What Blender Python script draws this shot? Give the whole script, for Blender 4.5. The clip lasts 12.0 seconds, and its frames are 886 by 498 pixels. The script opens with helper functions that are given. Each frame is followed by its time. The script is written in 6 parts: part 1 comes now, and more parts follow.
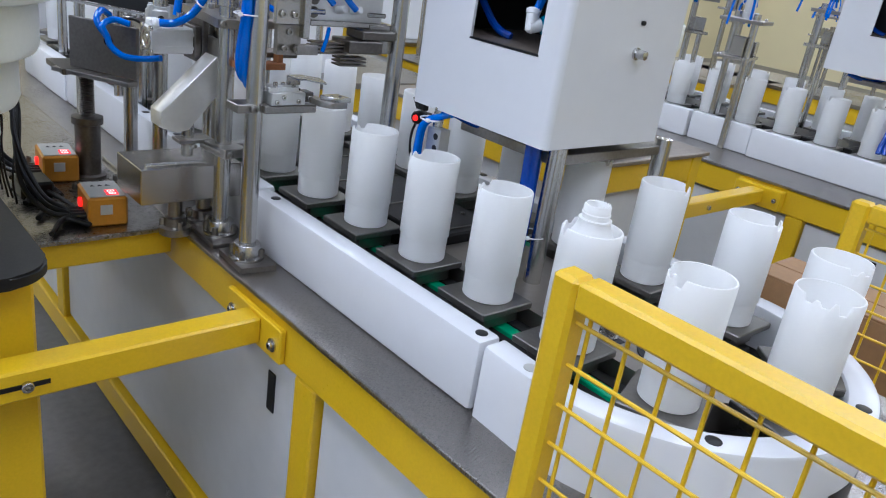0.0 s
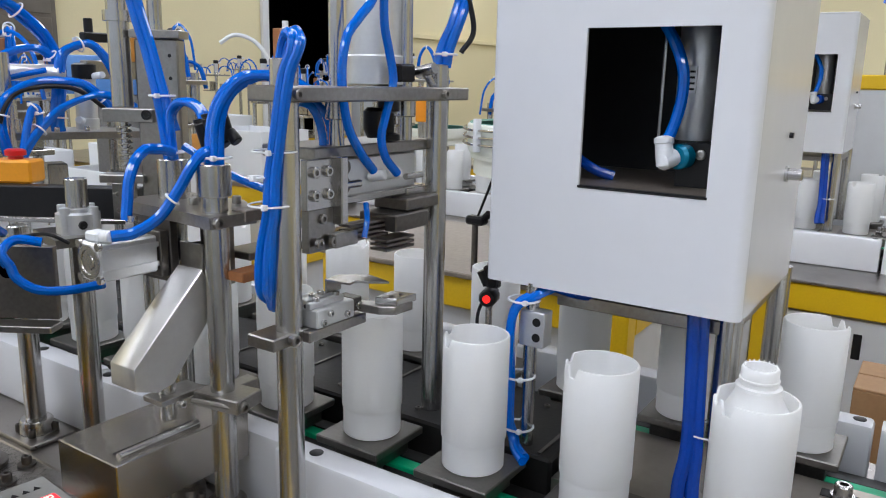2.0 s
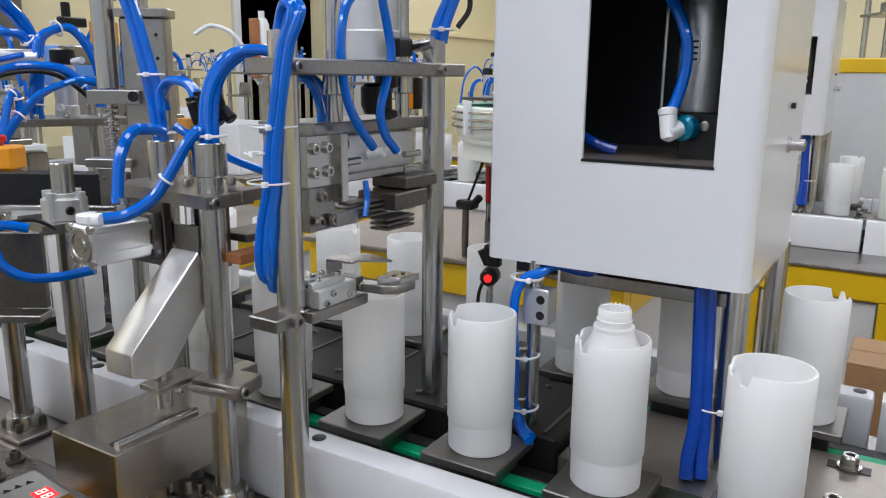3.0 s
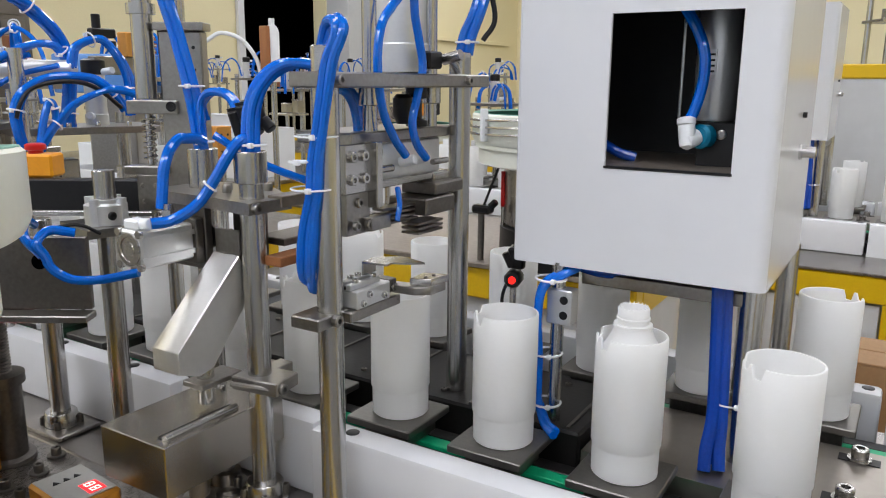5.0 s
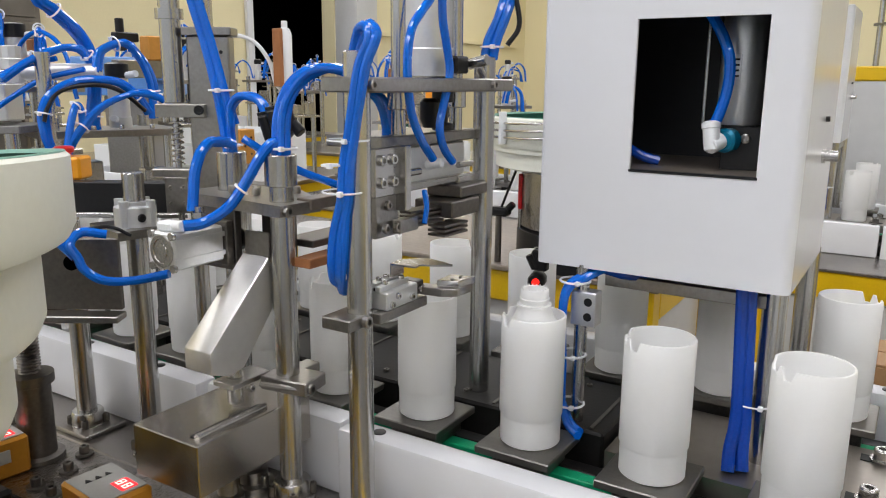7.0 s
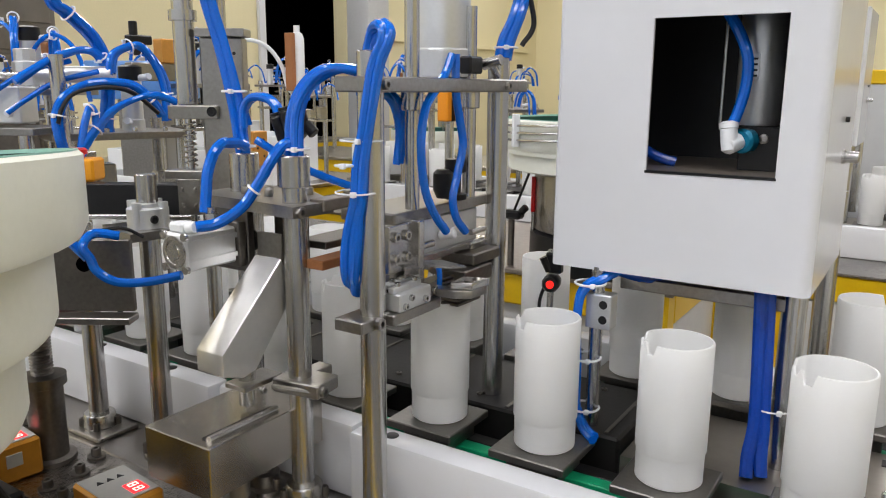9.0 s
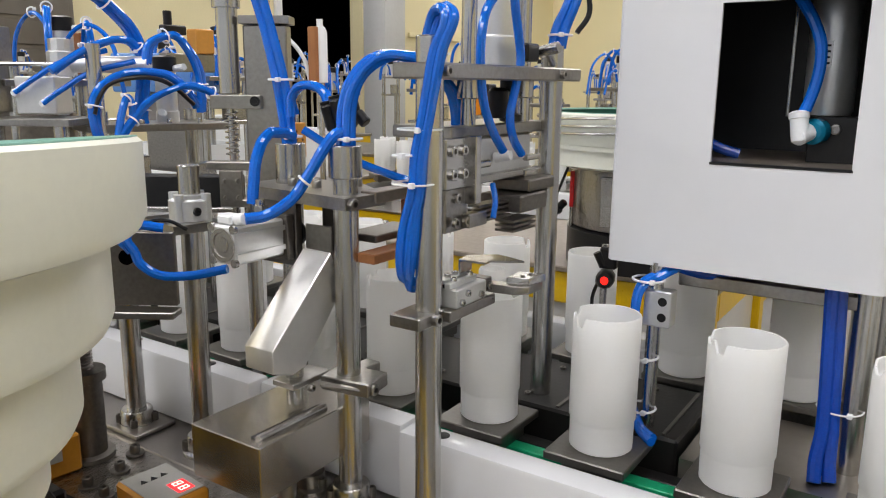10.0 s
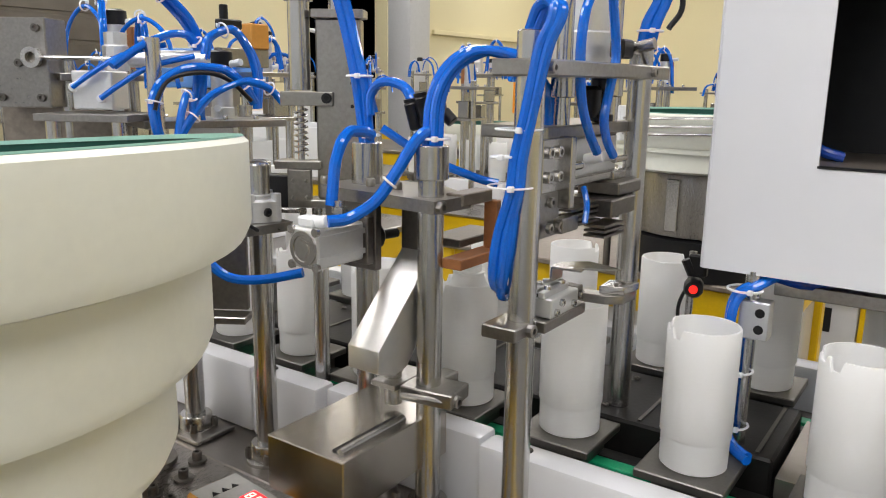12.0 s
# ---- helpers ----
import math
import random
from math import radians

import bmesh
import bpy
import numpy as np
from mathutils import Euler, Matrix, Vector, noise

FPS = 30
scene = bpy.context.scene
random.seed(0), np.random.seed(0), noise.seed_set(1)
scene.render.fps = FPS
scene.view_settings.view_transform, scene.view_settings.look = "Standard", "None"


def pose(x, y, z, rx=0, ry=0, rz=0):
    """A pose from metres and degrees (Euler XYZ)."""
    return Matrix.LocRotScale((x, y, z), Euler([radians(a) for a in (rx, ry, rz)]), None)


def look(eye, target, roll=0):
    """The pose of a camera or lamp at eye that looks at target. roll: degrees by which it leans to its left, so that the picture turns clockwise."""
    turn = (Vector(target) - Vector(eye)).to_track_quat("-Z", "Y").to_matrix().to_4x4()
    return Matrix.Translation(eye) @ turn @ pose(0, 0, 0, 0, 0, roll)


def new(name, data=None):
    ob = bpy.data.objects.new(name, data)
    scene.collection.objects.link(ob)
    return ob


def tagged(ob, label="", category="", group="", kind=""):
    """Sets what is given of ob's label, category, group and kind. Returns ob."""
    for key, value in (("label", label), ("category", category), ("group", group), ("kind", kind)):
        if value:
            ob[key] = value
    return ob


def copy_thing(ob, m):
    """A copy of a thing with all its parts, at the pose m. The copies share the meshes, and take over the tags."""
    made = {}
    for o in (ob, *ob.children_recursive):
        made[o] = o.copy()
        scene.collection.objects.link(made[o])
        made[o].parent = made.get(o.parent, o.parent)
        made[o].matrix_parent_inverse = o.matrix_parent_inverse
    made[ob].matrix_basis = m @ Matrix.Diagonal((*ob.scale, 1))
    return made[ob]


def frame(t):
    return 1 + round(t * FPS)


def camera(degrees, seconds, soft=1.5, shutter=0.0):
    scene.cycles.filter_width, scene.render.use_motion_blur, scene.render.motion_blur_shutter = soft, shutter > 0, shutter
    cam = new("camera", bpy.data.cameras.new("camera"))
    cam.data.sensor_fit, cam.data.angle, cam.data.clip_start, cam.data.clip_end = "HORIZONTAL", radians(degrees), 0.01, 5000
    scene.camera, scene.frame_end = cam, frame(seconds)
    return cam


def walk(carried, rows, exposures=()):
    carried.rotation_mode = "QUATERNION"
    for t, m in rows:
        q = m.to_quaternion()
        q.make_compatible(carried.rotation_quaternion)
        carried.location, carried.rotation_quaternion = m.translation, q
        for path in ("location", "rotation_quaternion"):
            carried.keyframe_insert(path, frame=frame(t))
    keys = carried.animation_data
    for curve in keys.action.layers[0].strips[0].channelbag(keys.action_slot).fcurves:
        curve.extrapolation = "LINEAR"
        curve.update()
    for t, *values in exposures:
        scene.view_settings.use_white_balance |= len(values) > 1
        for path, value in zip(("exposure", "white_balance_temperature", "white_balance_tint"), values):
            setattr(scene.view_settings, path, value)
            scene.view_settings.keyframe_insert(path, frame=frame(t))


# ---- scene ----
cam = camera(60.2, 12.0, soft=1.1)
PATH = [
    (0, (0.061, 0.100, 1.479), (1.351, 1.436, 0.738), 8.9),
    (0.2, (0.040, 0.156, 1.468), (1.372, 1.468, 0.755), 9.0),
    (0.5, (0.017, 0.271, 1.442), (1.452, 1.516, 0.819), 8.3),
    (0.8, (-0.011, 0.367, 1.441), (1.495, 1.564, 0.892), 7.0),
    (1, (-0.01, 0.423, 1.478), (1.536, 1.552, 0.898), 5.8),
    (1.5, (0.034, 0.526, 1.476), (1.653, 1.602, 1.007), 2.6),
    (2, (0.089, 0.563, 1.463), (1.721, 1.637, 1.036), 1.3),
    (2.5, (0.091, 0.581, 1.449), (1.748, 1.612, 1.013), 0.6),
    (3, (0.084, 0.591, 1.443), (1.747, 1.61, 1.003), 0.6),
    (5, (0.037, 0.597, 1.45), (1.702, 1.618, 1.02), 0.5),
    (5.5, (0.028, 0.598, 1.453), (1.69, 1.624, 1.025), 0.5),
    (6, (0.023, 0.603, 1.455), (1.686, 1.629, 1.025), 0.5),
    (6.5, (0.018, 0.609, 1.448), (1.68, 1.637, 1.022), 0.5),
    (7, (0.017, 0.61, 1.453), (1.675, 1.645, 1.026), 0.5),
    (7.5, (0.019, 0.612, 1.447), (1.67, 1.658, 1.024), 0.4),
    (9.5, (0.021, 0.62, 1.448), (1.661, 1.687, 1.034), 0.5),
    (10, (0.019, 0.666, 1.439), (1.644, 1.751, 1.017), 0.5),
    (10.5, (0.029, 0.712, 1.431), (1.64, 1.82, 1.005), 0.4),
    (11, (0.025, 0.72, 1.436), (1.63, 1.834, 1.007), 0.4),
    (11.5, (0.016, 0.723, 1.441), (1.619, 1.837, 1.004), 0.4),
    (12, (0.011, 0.743, 1.438), (1.611, 1.864, 1.009), 0.9),
]
FLOOR = 0.30
walk(cam, [(t, pose(0, 0, -FLOOR) @ look(eye, target, roll)) for t, eye, target, roll in PATH],
     [(0.0, -0.08, 5750, 10), (1.5, -0.1, 6200, 10), (2.5, -0.1, 6400, 10), (5.0, -0.04, 6700, 10), (6.5, -0.02, 6900, 10), (9.5, 0.0, 7000, 10), (10.5, 0.03, 7150, 10), (12.0, 0.12, 7150, 10)])

# ---- light ----
T = 0.69  # height of the machine tables
world = bpy.data.worlds.new("hall_air")
scene.world = world
world.use_nodes = True
world.node_tree.nodes["Background"].inputs[0].default_value = (0.9, 0.95, 1.0, 1)
world.node_tree.nodes["Background"].inputs[1].default_value = 0.02
CEIL = 4.2


def strip_lamp(x, y, sx, sy, watts):
    d = bpy.data.lights.new("tube_light", "AREA")
    d.shape, d.size, d.size_y, d.energy, d.color = "RECTANGLE", sx, sy, watts, (0.9, 0.915, 1.0)
    ob = new("tube_light", d)
    ob.matrix_basis = pose(x, y, CEIL - 0.17)


LAMPS = [(x, y) for x in (-3.6, -0.7, 2.6, 6.4, 10.2) for y in (-1.6, 1.4, 5.55)]
for lx, ly in LAMPS:
    strip_lamp(lx, ly, 0.95, 2.3, 54 if lx < 0 else 60 if lx > 9 else 42)


# ---- materials ----
def shader(name, base, rough=0.5, metal=0.0, var=0.12, scale=20.0, bump=0.05, stretch=(1, 1, 1), fine=None, spec=0.5, rvar=0.22, extra=None):
    """A surface with broad stains and fine grain, both in base colour, gloss and relief."""
    m = bpy.data.materials.new(name)
    m.use_nodes = True
    nt = m.node_tree
    b = nt.nodes["Principled BSDF"]
    co = nt.nodes.new("ShaderNodeTexCoord")
    mp = nt.nodes.new("ShaderNodeMapping")
    mp.inputs["Scale"].default_value = stretch
    nt.links.new(co.outputs["Object"], mp.inputs["Vector"])
    big = nt.nodes.new("ShaderNodeTexNoise")
    big.inputs["Scale"].default_value, big.inputs["Detail"].default_value = scale * 0.25, 3
    small = nt.nodes.new("ShaderNodeTexNoise")
    small.inputs["Scale"].default_value, small.inputs["Detail"].default_value = (fine or scale * 8), 4
    nt.links.new(co.outputs["Object"], big.inputs["Vector"])
    nt.links.new(mp.outputs["Vector"], small.inputs["Vector"])
    mixf = nt.nodes.new("ShaderNodeMath")
    mixf.operation = "ADD"
    half = nt.nodes.new("ShaderNodeMath")
    half.operation, half.inputs[1].default_value = "MULTIPLY", 0.5
    nt.links.new(big.outputs[0], mixf.inputs[0])
    nt.links.new(small.outputs[0], mixf.inputs[1])
    nt.links.new(mixf.outputs[0], half.inputs[0])
    rmp = nt.nodes.new("ShaderNodeValToRGB")
    lo, hi = 1 - var, 1 + var * 0.7
    rmp.color_ramp.elements[0].position, rmp.color_ramp.elements[1].position = 0.3, 0.7
    rmp.color_ramp.elements[0].color = (*[min(1, c * lo) for c in base], 1)
    rmp.color_ramp.elements[1].color = (*[min(1, c * hi) for c in base], 1)
    nt.links.new(half.outputs[0], rmp.inputs[0])
    nt.links.new(rmp.outputs[0], b.inputs["Base Color"])
    rr = nt.nodes.new("ShaderNodeMapRange")
    rr.inputs["To Min"].default_value, rr.inputs["To Max"].default_value = max(0.02, rough * (1 - rvar)), min(1, rough * (1 + rvar))
    nt.links.new(half.outputs[0], rr.inputs["Value"])
    nt.links.new(rr.outputs[0], b.inputs["Roughness"])
    b.inputs["Metallic"].default_value = metal
    b.inputs["Specular IOR Level"].default_value = spec
    if bump:
        bp = nt.nodes.new("ShaderNodeBump")
        bp.inputs["Strength"].default_value, bp.inputs["Distance"].default_value = bump, 0.002
        nt.links.new(small.outputs[0], bp.inputs["Height"])
        nt.links.new(bp.outputs[0], b.inputs["Normal"])
    for key, value in (extra or {}).items():
        b.inputs[key].default_value = value
    return m


STEEL = shader("ground_steel", (0.5, 0.487, 0.47), 0.26, 1, 0.16, 30, 0.04, (1, 1, 14))
SHAFT = shader("polished_shaft", (0.56, 0.555, 0.545), 0.25, 1, 0.06, 26, 0.02, (10, 10, 1))
PLATE = shader("stainless_plate", (0.33, 0.31, 0.29), 0.28, 1, 0.2, 9, 0.05, (1, 12, 1), 160)
DULL = shader("dull_machined_steel", (0.35, 0.335, 0.315), 0.3, 1, 0.2, 25, 0.06)
DARKST = shader("dark_burnished_steel", (0.2, 0.185, 0.17), 0.4, 1, 0.25, 25, 0.06)
CARRIER = shader("carrier_steel", (0.2, 0.19, 0.175), 0.4, 0.9, 0.18, 30, 0.05)
ALU = shader("anodised_aluminium", (0.7, 0.71, 0.715), 0.38, 0.85, 0.06, 30, 0.03)
WHITE = shader("white_powder_coat", (0.70, 0.71, 0.735), 0.17, 0, 0.02, 6, 0.0, fine=40, rvar=0.05)
SHEET = shader("pale_grey_sheet_metal", (0.6, 0.61, 0.62), 0.13, 0, 0.05, 5, 0.0, fine=30, rvar=0.08)
YELLOW = shader("yellow_enamel", (0.72, 0.46, 0.008), 0.3, 0, 0.09, 9, 0.06, fine=240)
BLACK = shader("black_coating", (0.01, 0.01, 0.011), 0.42, 0, 0.3, 20, 0.05, spec=0.35)
CHUTEM = shader("bright_bent_stainless", (0.84, 0.83, 0.815), 0.36, 1, 0.05, 18, 0.02)
RUBBER = shader("black_plastic", (0.008, 0.008, 0.009), 0.34, 0, 0.3, 40, 0.03, spec=0.35)
# Shade inside the cover box, put into a near-black colour.
INNERDARK = shader("painted_dark_interior", (0.012, 0.014, 0.017), 0.4, 0, 0.3, 8, 0.02)
CUP = shader("milky_plastic", (0.96, 0.965, 0.96), 0.42, 0, 0.015, 24, 0.03, fine=200, spec=0.35)


def translucent(m, share, colour):
    """Thin plastic that lets part of the light through."""
    nt = m.node_tree
    out = next(n for n in nt.nodes if n.type == "OUTPUT_MATERIAL")
    tr = nt.nodes.new("ShaderNodeBsdfTranslucent")
    tr.inputs["Color"].default_value = (*colour, 1)
    mix = nt.nodes.new("ShaderNodeMixShader")
    mix.inputs[0].default_value = share
    nt.links.new(nt.nodes["Principled BSDF"].outputs[0], mix.inputs[1])
    nt.links.new(tr.outputs[0], mix.inputs[2])
    nt.links.new(mix.outputs[0], out.inputs["Surface"])


translucent(CUP, 0.45, (0.985, 0.985, 0.98))
BLUE = shader("blue_polyurethane_hose", (0.0, 0.128, 0.62), 0.06, 0, 0.14, 60, 0.0, spec=0.6)
NAVY = shader("dark_blue_hose", (0.003, 0.055, 0.38), 0.2, 0, 0.15, 40, 0.0)
TIE = shader("white_nylon", (0.8, 0.82, 0.84), 0.4, 0, 0.05, 40, 0.02)
GREEN = shader("green_belt", (0.0, 0.36, 0.16), 0.4, 0, 0.15, 60, 0.1)
BELT = shader("dark_conveyor_bed", (0.013, 0.012, 0.0115), 0.42, 0.0, 0.3, 20, 0.1, spec=0.3)
BROWN = shader("burnished_brown_plate", (0.30, 0.26, 0.22), 0.42, 0.7, 0.3, 12, 0.08)
BOWL = shader("cream_bowl_coating", (0.83, 0.845, 0.755), 0.4, 0, 0.035, 7, 0.05, fine=150)
LINING = shader("green_bowl_lining", (0.0, 0.065, 0.045), 0.5, 0, 0.2, 30, 0.15)
ORANGE = shader("orange_cast_housing", (0.52, 0.225, 0.02), 0.4, 0.2, 0.12, 20, 0.1)
AMBER = shader("amber_coated_block", (0.6, 0.27, 0.05), 0.4, 0.1, 0.12, 20, 0.05)
TRAYM = shader("bent_stainless_tray", (0.46, 0.43, 0.39), 0.24, 1, 0.1, 8, 0.0, rvar=0.12)
COVER = shader("bare_steel_cover", (0.34, 0.31, 0.275), 0.34, 0.9, 0.12, 10, 0.04)
COPPER = shader("phenolic_brown_block", (0.36, 0.14, 0.05), 0.5, 0, 0.2, 30, 0.08)
CREAM = shader("cream_wall_paint", (0.80, 0.715, 0.45), 0.7, 0, 0.05, 2, 0.1, fine=60)
FLOORM = shader("grey_hall_floor", (0.13, 0.125, 0.12), 0.35, 0, 0.3, 3, 0.1, fine=50)
# Pale bluish paint for an unseen wall, chosen to bounce cooler light.
PALE = shader("bounce_wall_paint", (0.60, 0.64, 0.70), 0.7, 0, 0.05, 2, 0.1, fine=60)
CEILM = shader("hall_ceiling", (0.28, 0.285, 0.29), 0.8, 0, 0.06, 2, 0.05)
CARD = shader("brown_cardboard", (0.34, 0.20, 0.10), 0.75, 0, 0.15, 12, 0.1)
LABEL = shader("grey_label", (0.42, 0.42, 0.4), 0.4, 0, 0.08, 40, 0.0)
# Near-black colour that stands for the darkness inside openings and bores.
VOID = shader("painted_darkness", (0.0012, 0.0012, 0.0015), 1.0, 0, 0.3, 3, 0.0, spec=0.0)
RED = shader("red_plastic", (0.5, 0.01, 0.01), 0.3, 0, 0.1, 40, 0.0)
BLUEBIN = shader("pale_blue_bin", (0.10, 0.26, 0.60), 0.4, 0, 0.08, 20, 0.02)


def glow(name, color, strength):
    m = bpy.data.materials.new(name)
    m.use_nodes = True
    b = m.node_tree.nodes["Principled BSDF"]
    b.inputs["Base Color"].default_value = (*color, 1)
    b.inputs["Emission Color"].default_value = (*color, 1)
    b.inputs["Emission Strength"].default_value = strength
    return m


LED = glow("red_led", (1.0, 0.012, 0.008), 1.6)
DIGIT = glow("red_digits", (1.0, 0.02, 0.03), 1.6)
FIGURE = glow("pale_red_figures", (1.0, 0.55, 0.5), 2.2)
TUBE = glow("lamp_diffuser", (0.95, 0.98, 1.0), 7)


# ---- building helpers ----
def part(name, bm, material, parent=None, label="", flat=False):
    me = bpy.data.meshes.new(name)
    bmesh.ops.recalc_face_normals(bm, faces=bm.faces)
    for f in bm.faces:
        f.smooth = not flat
    bm.to_mesh(me)
    bm.free()
    me.set_sharp_from_angle(angle=radians(35))
    me.materials.append(material)
    ob = new(name, me)
    if parent:
        ob.parent = parent
    if label:
        ob["label"] = label
    return ob


def thing(name, x, y, z, label, category, group="", turn=0.0):
    ob = new(name)
    ob.empty_display_size = 0.02
    ob.matrix_basis = pose(x, y, z, 0, 0, turn)
    return tagged(ob, label, category, group)


def structure(name, bm, material, label=""):
    return tagged(part(name, bm, material), label, "", "", "structure")


def box(bm, lo, hi, bev=0.0015, m=None):
    """An axis-aligned block from corner to corner, with bevelled edges, turned by m."""
    c = [(a + b) / 2 for a, b in zip(lo, hi)]
    s = [abs(b - a) for a, b in zip(lo, hi)]
    mat = Matrix.LocRotScale(c, None, s)
    vs = bmesh.ops.create_cube(bm, size=1, matrix=mat)["verts"]
    if bev:
        es = list({e for v in vs for e in v.link_edges})
        out = bmesh.ops.bevel(bm, geom=es, offset=min(bev, min(s) * 0.35), segments=2 if bev > 0.004 else 1, affect="EDGES", profile=0.5)
        vs = list({v for f in out["faces"] for v in f.verts} | {v for v in vs if v.is_valid})
    if m is not None:
        bmesh.ops.transform(bm, matrix=m, verts=vs)
    return bm


def rod(bm, p0, p1, r, seg=20, r2=None, bev=0.0):
    """A round bar from p0 to p1."""
    a, b = Vector(p0), Vector(p1)
    q = (b - a).to_track_quat("Z", "Y").to_matrix().to_4x4()
    L = (b - a).length
    prof = [(r, 0), (r if r2 is None else r2, L)]
    if bev:
        prof = [(r - bev, 0), (r, bev), (r, L - bev), (r - bev, L)]
    lathe(bm, prof, seg, Matrix.Translation(a) @ q)
    return bm


def lathe(bm, prof, seg=32, m=None, close=True):
    """A turned body from (radius, height) steps."""
    m = m or Matrix()
    rings = []
    for r, z in prof:
        if r <= 1e-6:
            rings.append([bm.verts.new(m @ Vector((0, 0, z)))])
        else:
            rings.append([bm.verts.new(m @ Vector((r * math.cos(2 * math.pi * i / seg), r * math.sin(2 * math.pi * i / seg), z))) for i in range(seg)])
    for a, b in zip(rings, rings[1:]):
        for i in range(seg):
            k = (i + 1) % seg
            if len(a) == 1 and len(b) == 1:
                continue
            if len(a) == 1:
                bm.faces.new((a[0], b[i], b[k]))
            elif len(b) == 1:
                bm.faces.new((a[i], a[k], b[0]))
            else:
                bm.faces.new((a[i], a[k], b[k], b[i]))
    if close:
        for ring in (rings[0], rings[-1]):
            if len(ring) > 2:
                bm.faces.new(ring)
    return bm


def smooth_line(pts, n=6):
    """A Catmull-Rom line through the points."""
    p = [Vector(q) for q in pts]
    if len(p) < 3:
        return p
    p = [2 * p[0] - p[1]] + p + [2 * p[-1] - p[-2]]
    out = []
    for i in range(1, len(p) - 2):
        for k in range(n):
            t = k / n
            out.append(0.5 * (2 * p[i] + (p[i + 1] - p[i - 1]) * t + (2 * p[i - 1] - 5 * p[i] + 4 * p[i + 1] - p[i + 2]) * t * t + (3 * p[i] - p[i - 1] - 3 * p[i + 1] + p[i + 2]) * t ** 3))
    return out + [p[-2]]


def tube(bm, pts, r, seg=10, n=8):
    line = smooth_line(pts, n)
    side = None
    rings = []
    for i, c in enumerate(line):
        d = (line[min(i + 1, len(line) - 1)] - line[max(i - 1, 0)]).normalized()
        if side is None:
            side = d.orthogonal().normalized()
        side = (side - d * side.dot(d)).normalized()
        up = d.cross(side)
        rings.append([bm.verts.new(c + r * (math.cos(2 * math.pi * k / seg) * side + math.sin(2 * math.pi * k / seg) * up)) for k in range(seg)])
    for a, b in zip(rings, rings[1:]):
        for k in range(seg):
            bm.faces.new((a[k], a[(k + 1) % seg], b[(k + 1) % seg], b[k]))
    bm.faces.new(rings[0])
    bm.faces.new(rings[-1])
    return bm


def prism(bm, outline, z0, z1):
    """A flat plate of any outline (x, y) between two heights."""
    lo = [bm.verts.new((x, y, z0)) for x, y in outline]
    hi = [bm.verts.new((x, y, z1)) for x, y in outline]
    bm.faces.new(lo)
    bm.faces.new(hi)
    n = len(lo)
    for i in range(n):
        bm.faces.new((lo[i], lo[(i + 1) % n], hi[(i + 1) % n], hi[i]))
    return bm


def B():
    return bmesh.new()


def screw(bm, x, y, z, r=0.004, h=0.004, axis="z", sign=1):
    """A socket-head screw standing on a face."""
    d = {"x": (sign * h, 0, 0), "y": (0, sign * h, 0), "z": (0, 0, sign * h)}[axis]
    p = Vector((x, y, z))
    q = (Vector(d)).to_track_quat("Z", "Y").to_matrix().to_4x4()
    lathe(bm, [(r, 0), (r, h * 0.85), (r * 0.85, h), (r * 0.5, h), (r * 0.45, h * 0.35), (0, h * 0.35)], 10, Matrix.Translation(p) @ q)


def tie_ring(parent, centre, r, axis=(0, 0, 1), wire=0.0013):
    """A thin nylon band with its little lock."""
    a = Vector(axis).normalized()
    u = a.orthogonal().normalized()
    v = a.cross(u)
    pts = [Vector(centre) + r * (math.cos(k * math.pi / 8) * u + math.sin(k * math.pi / 8) * v) for k in range(17)]
    bm = tube(B(), pts, wire, 6, 2)
    lock = Vector(centre) - r * Vector((0.86, 0.5, 0)).normalized() if abs(a.z) > 0.9 else pts[0]
    box(bm, lock - Vector((0.0025, 0.0025, 0.0025)), lock + Vector((0.0025, 0.0025, 0.0025)), 0.0006)
    part("cable_tie", bm, TIE, parent, "white cable tie")


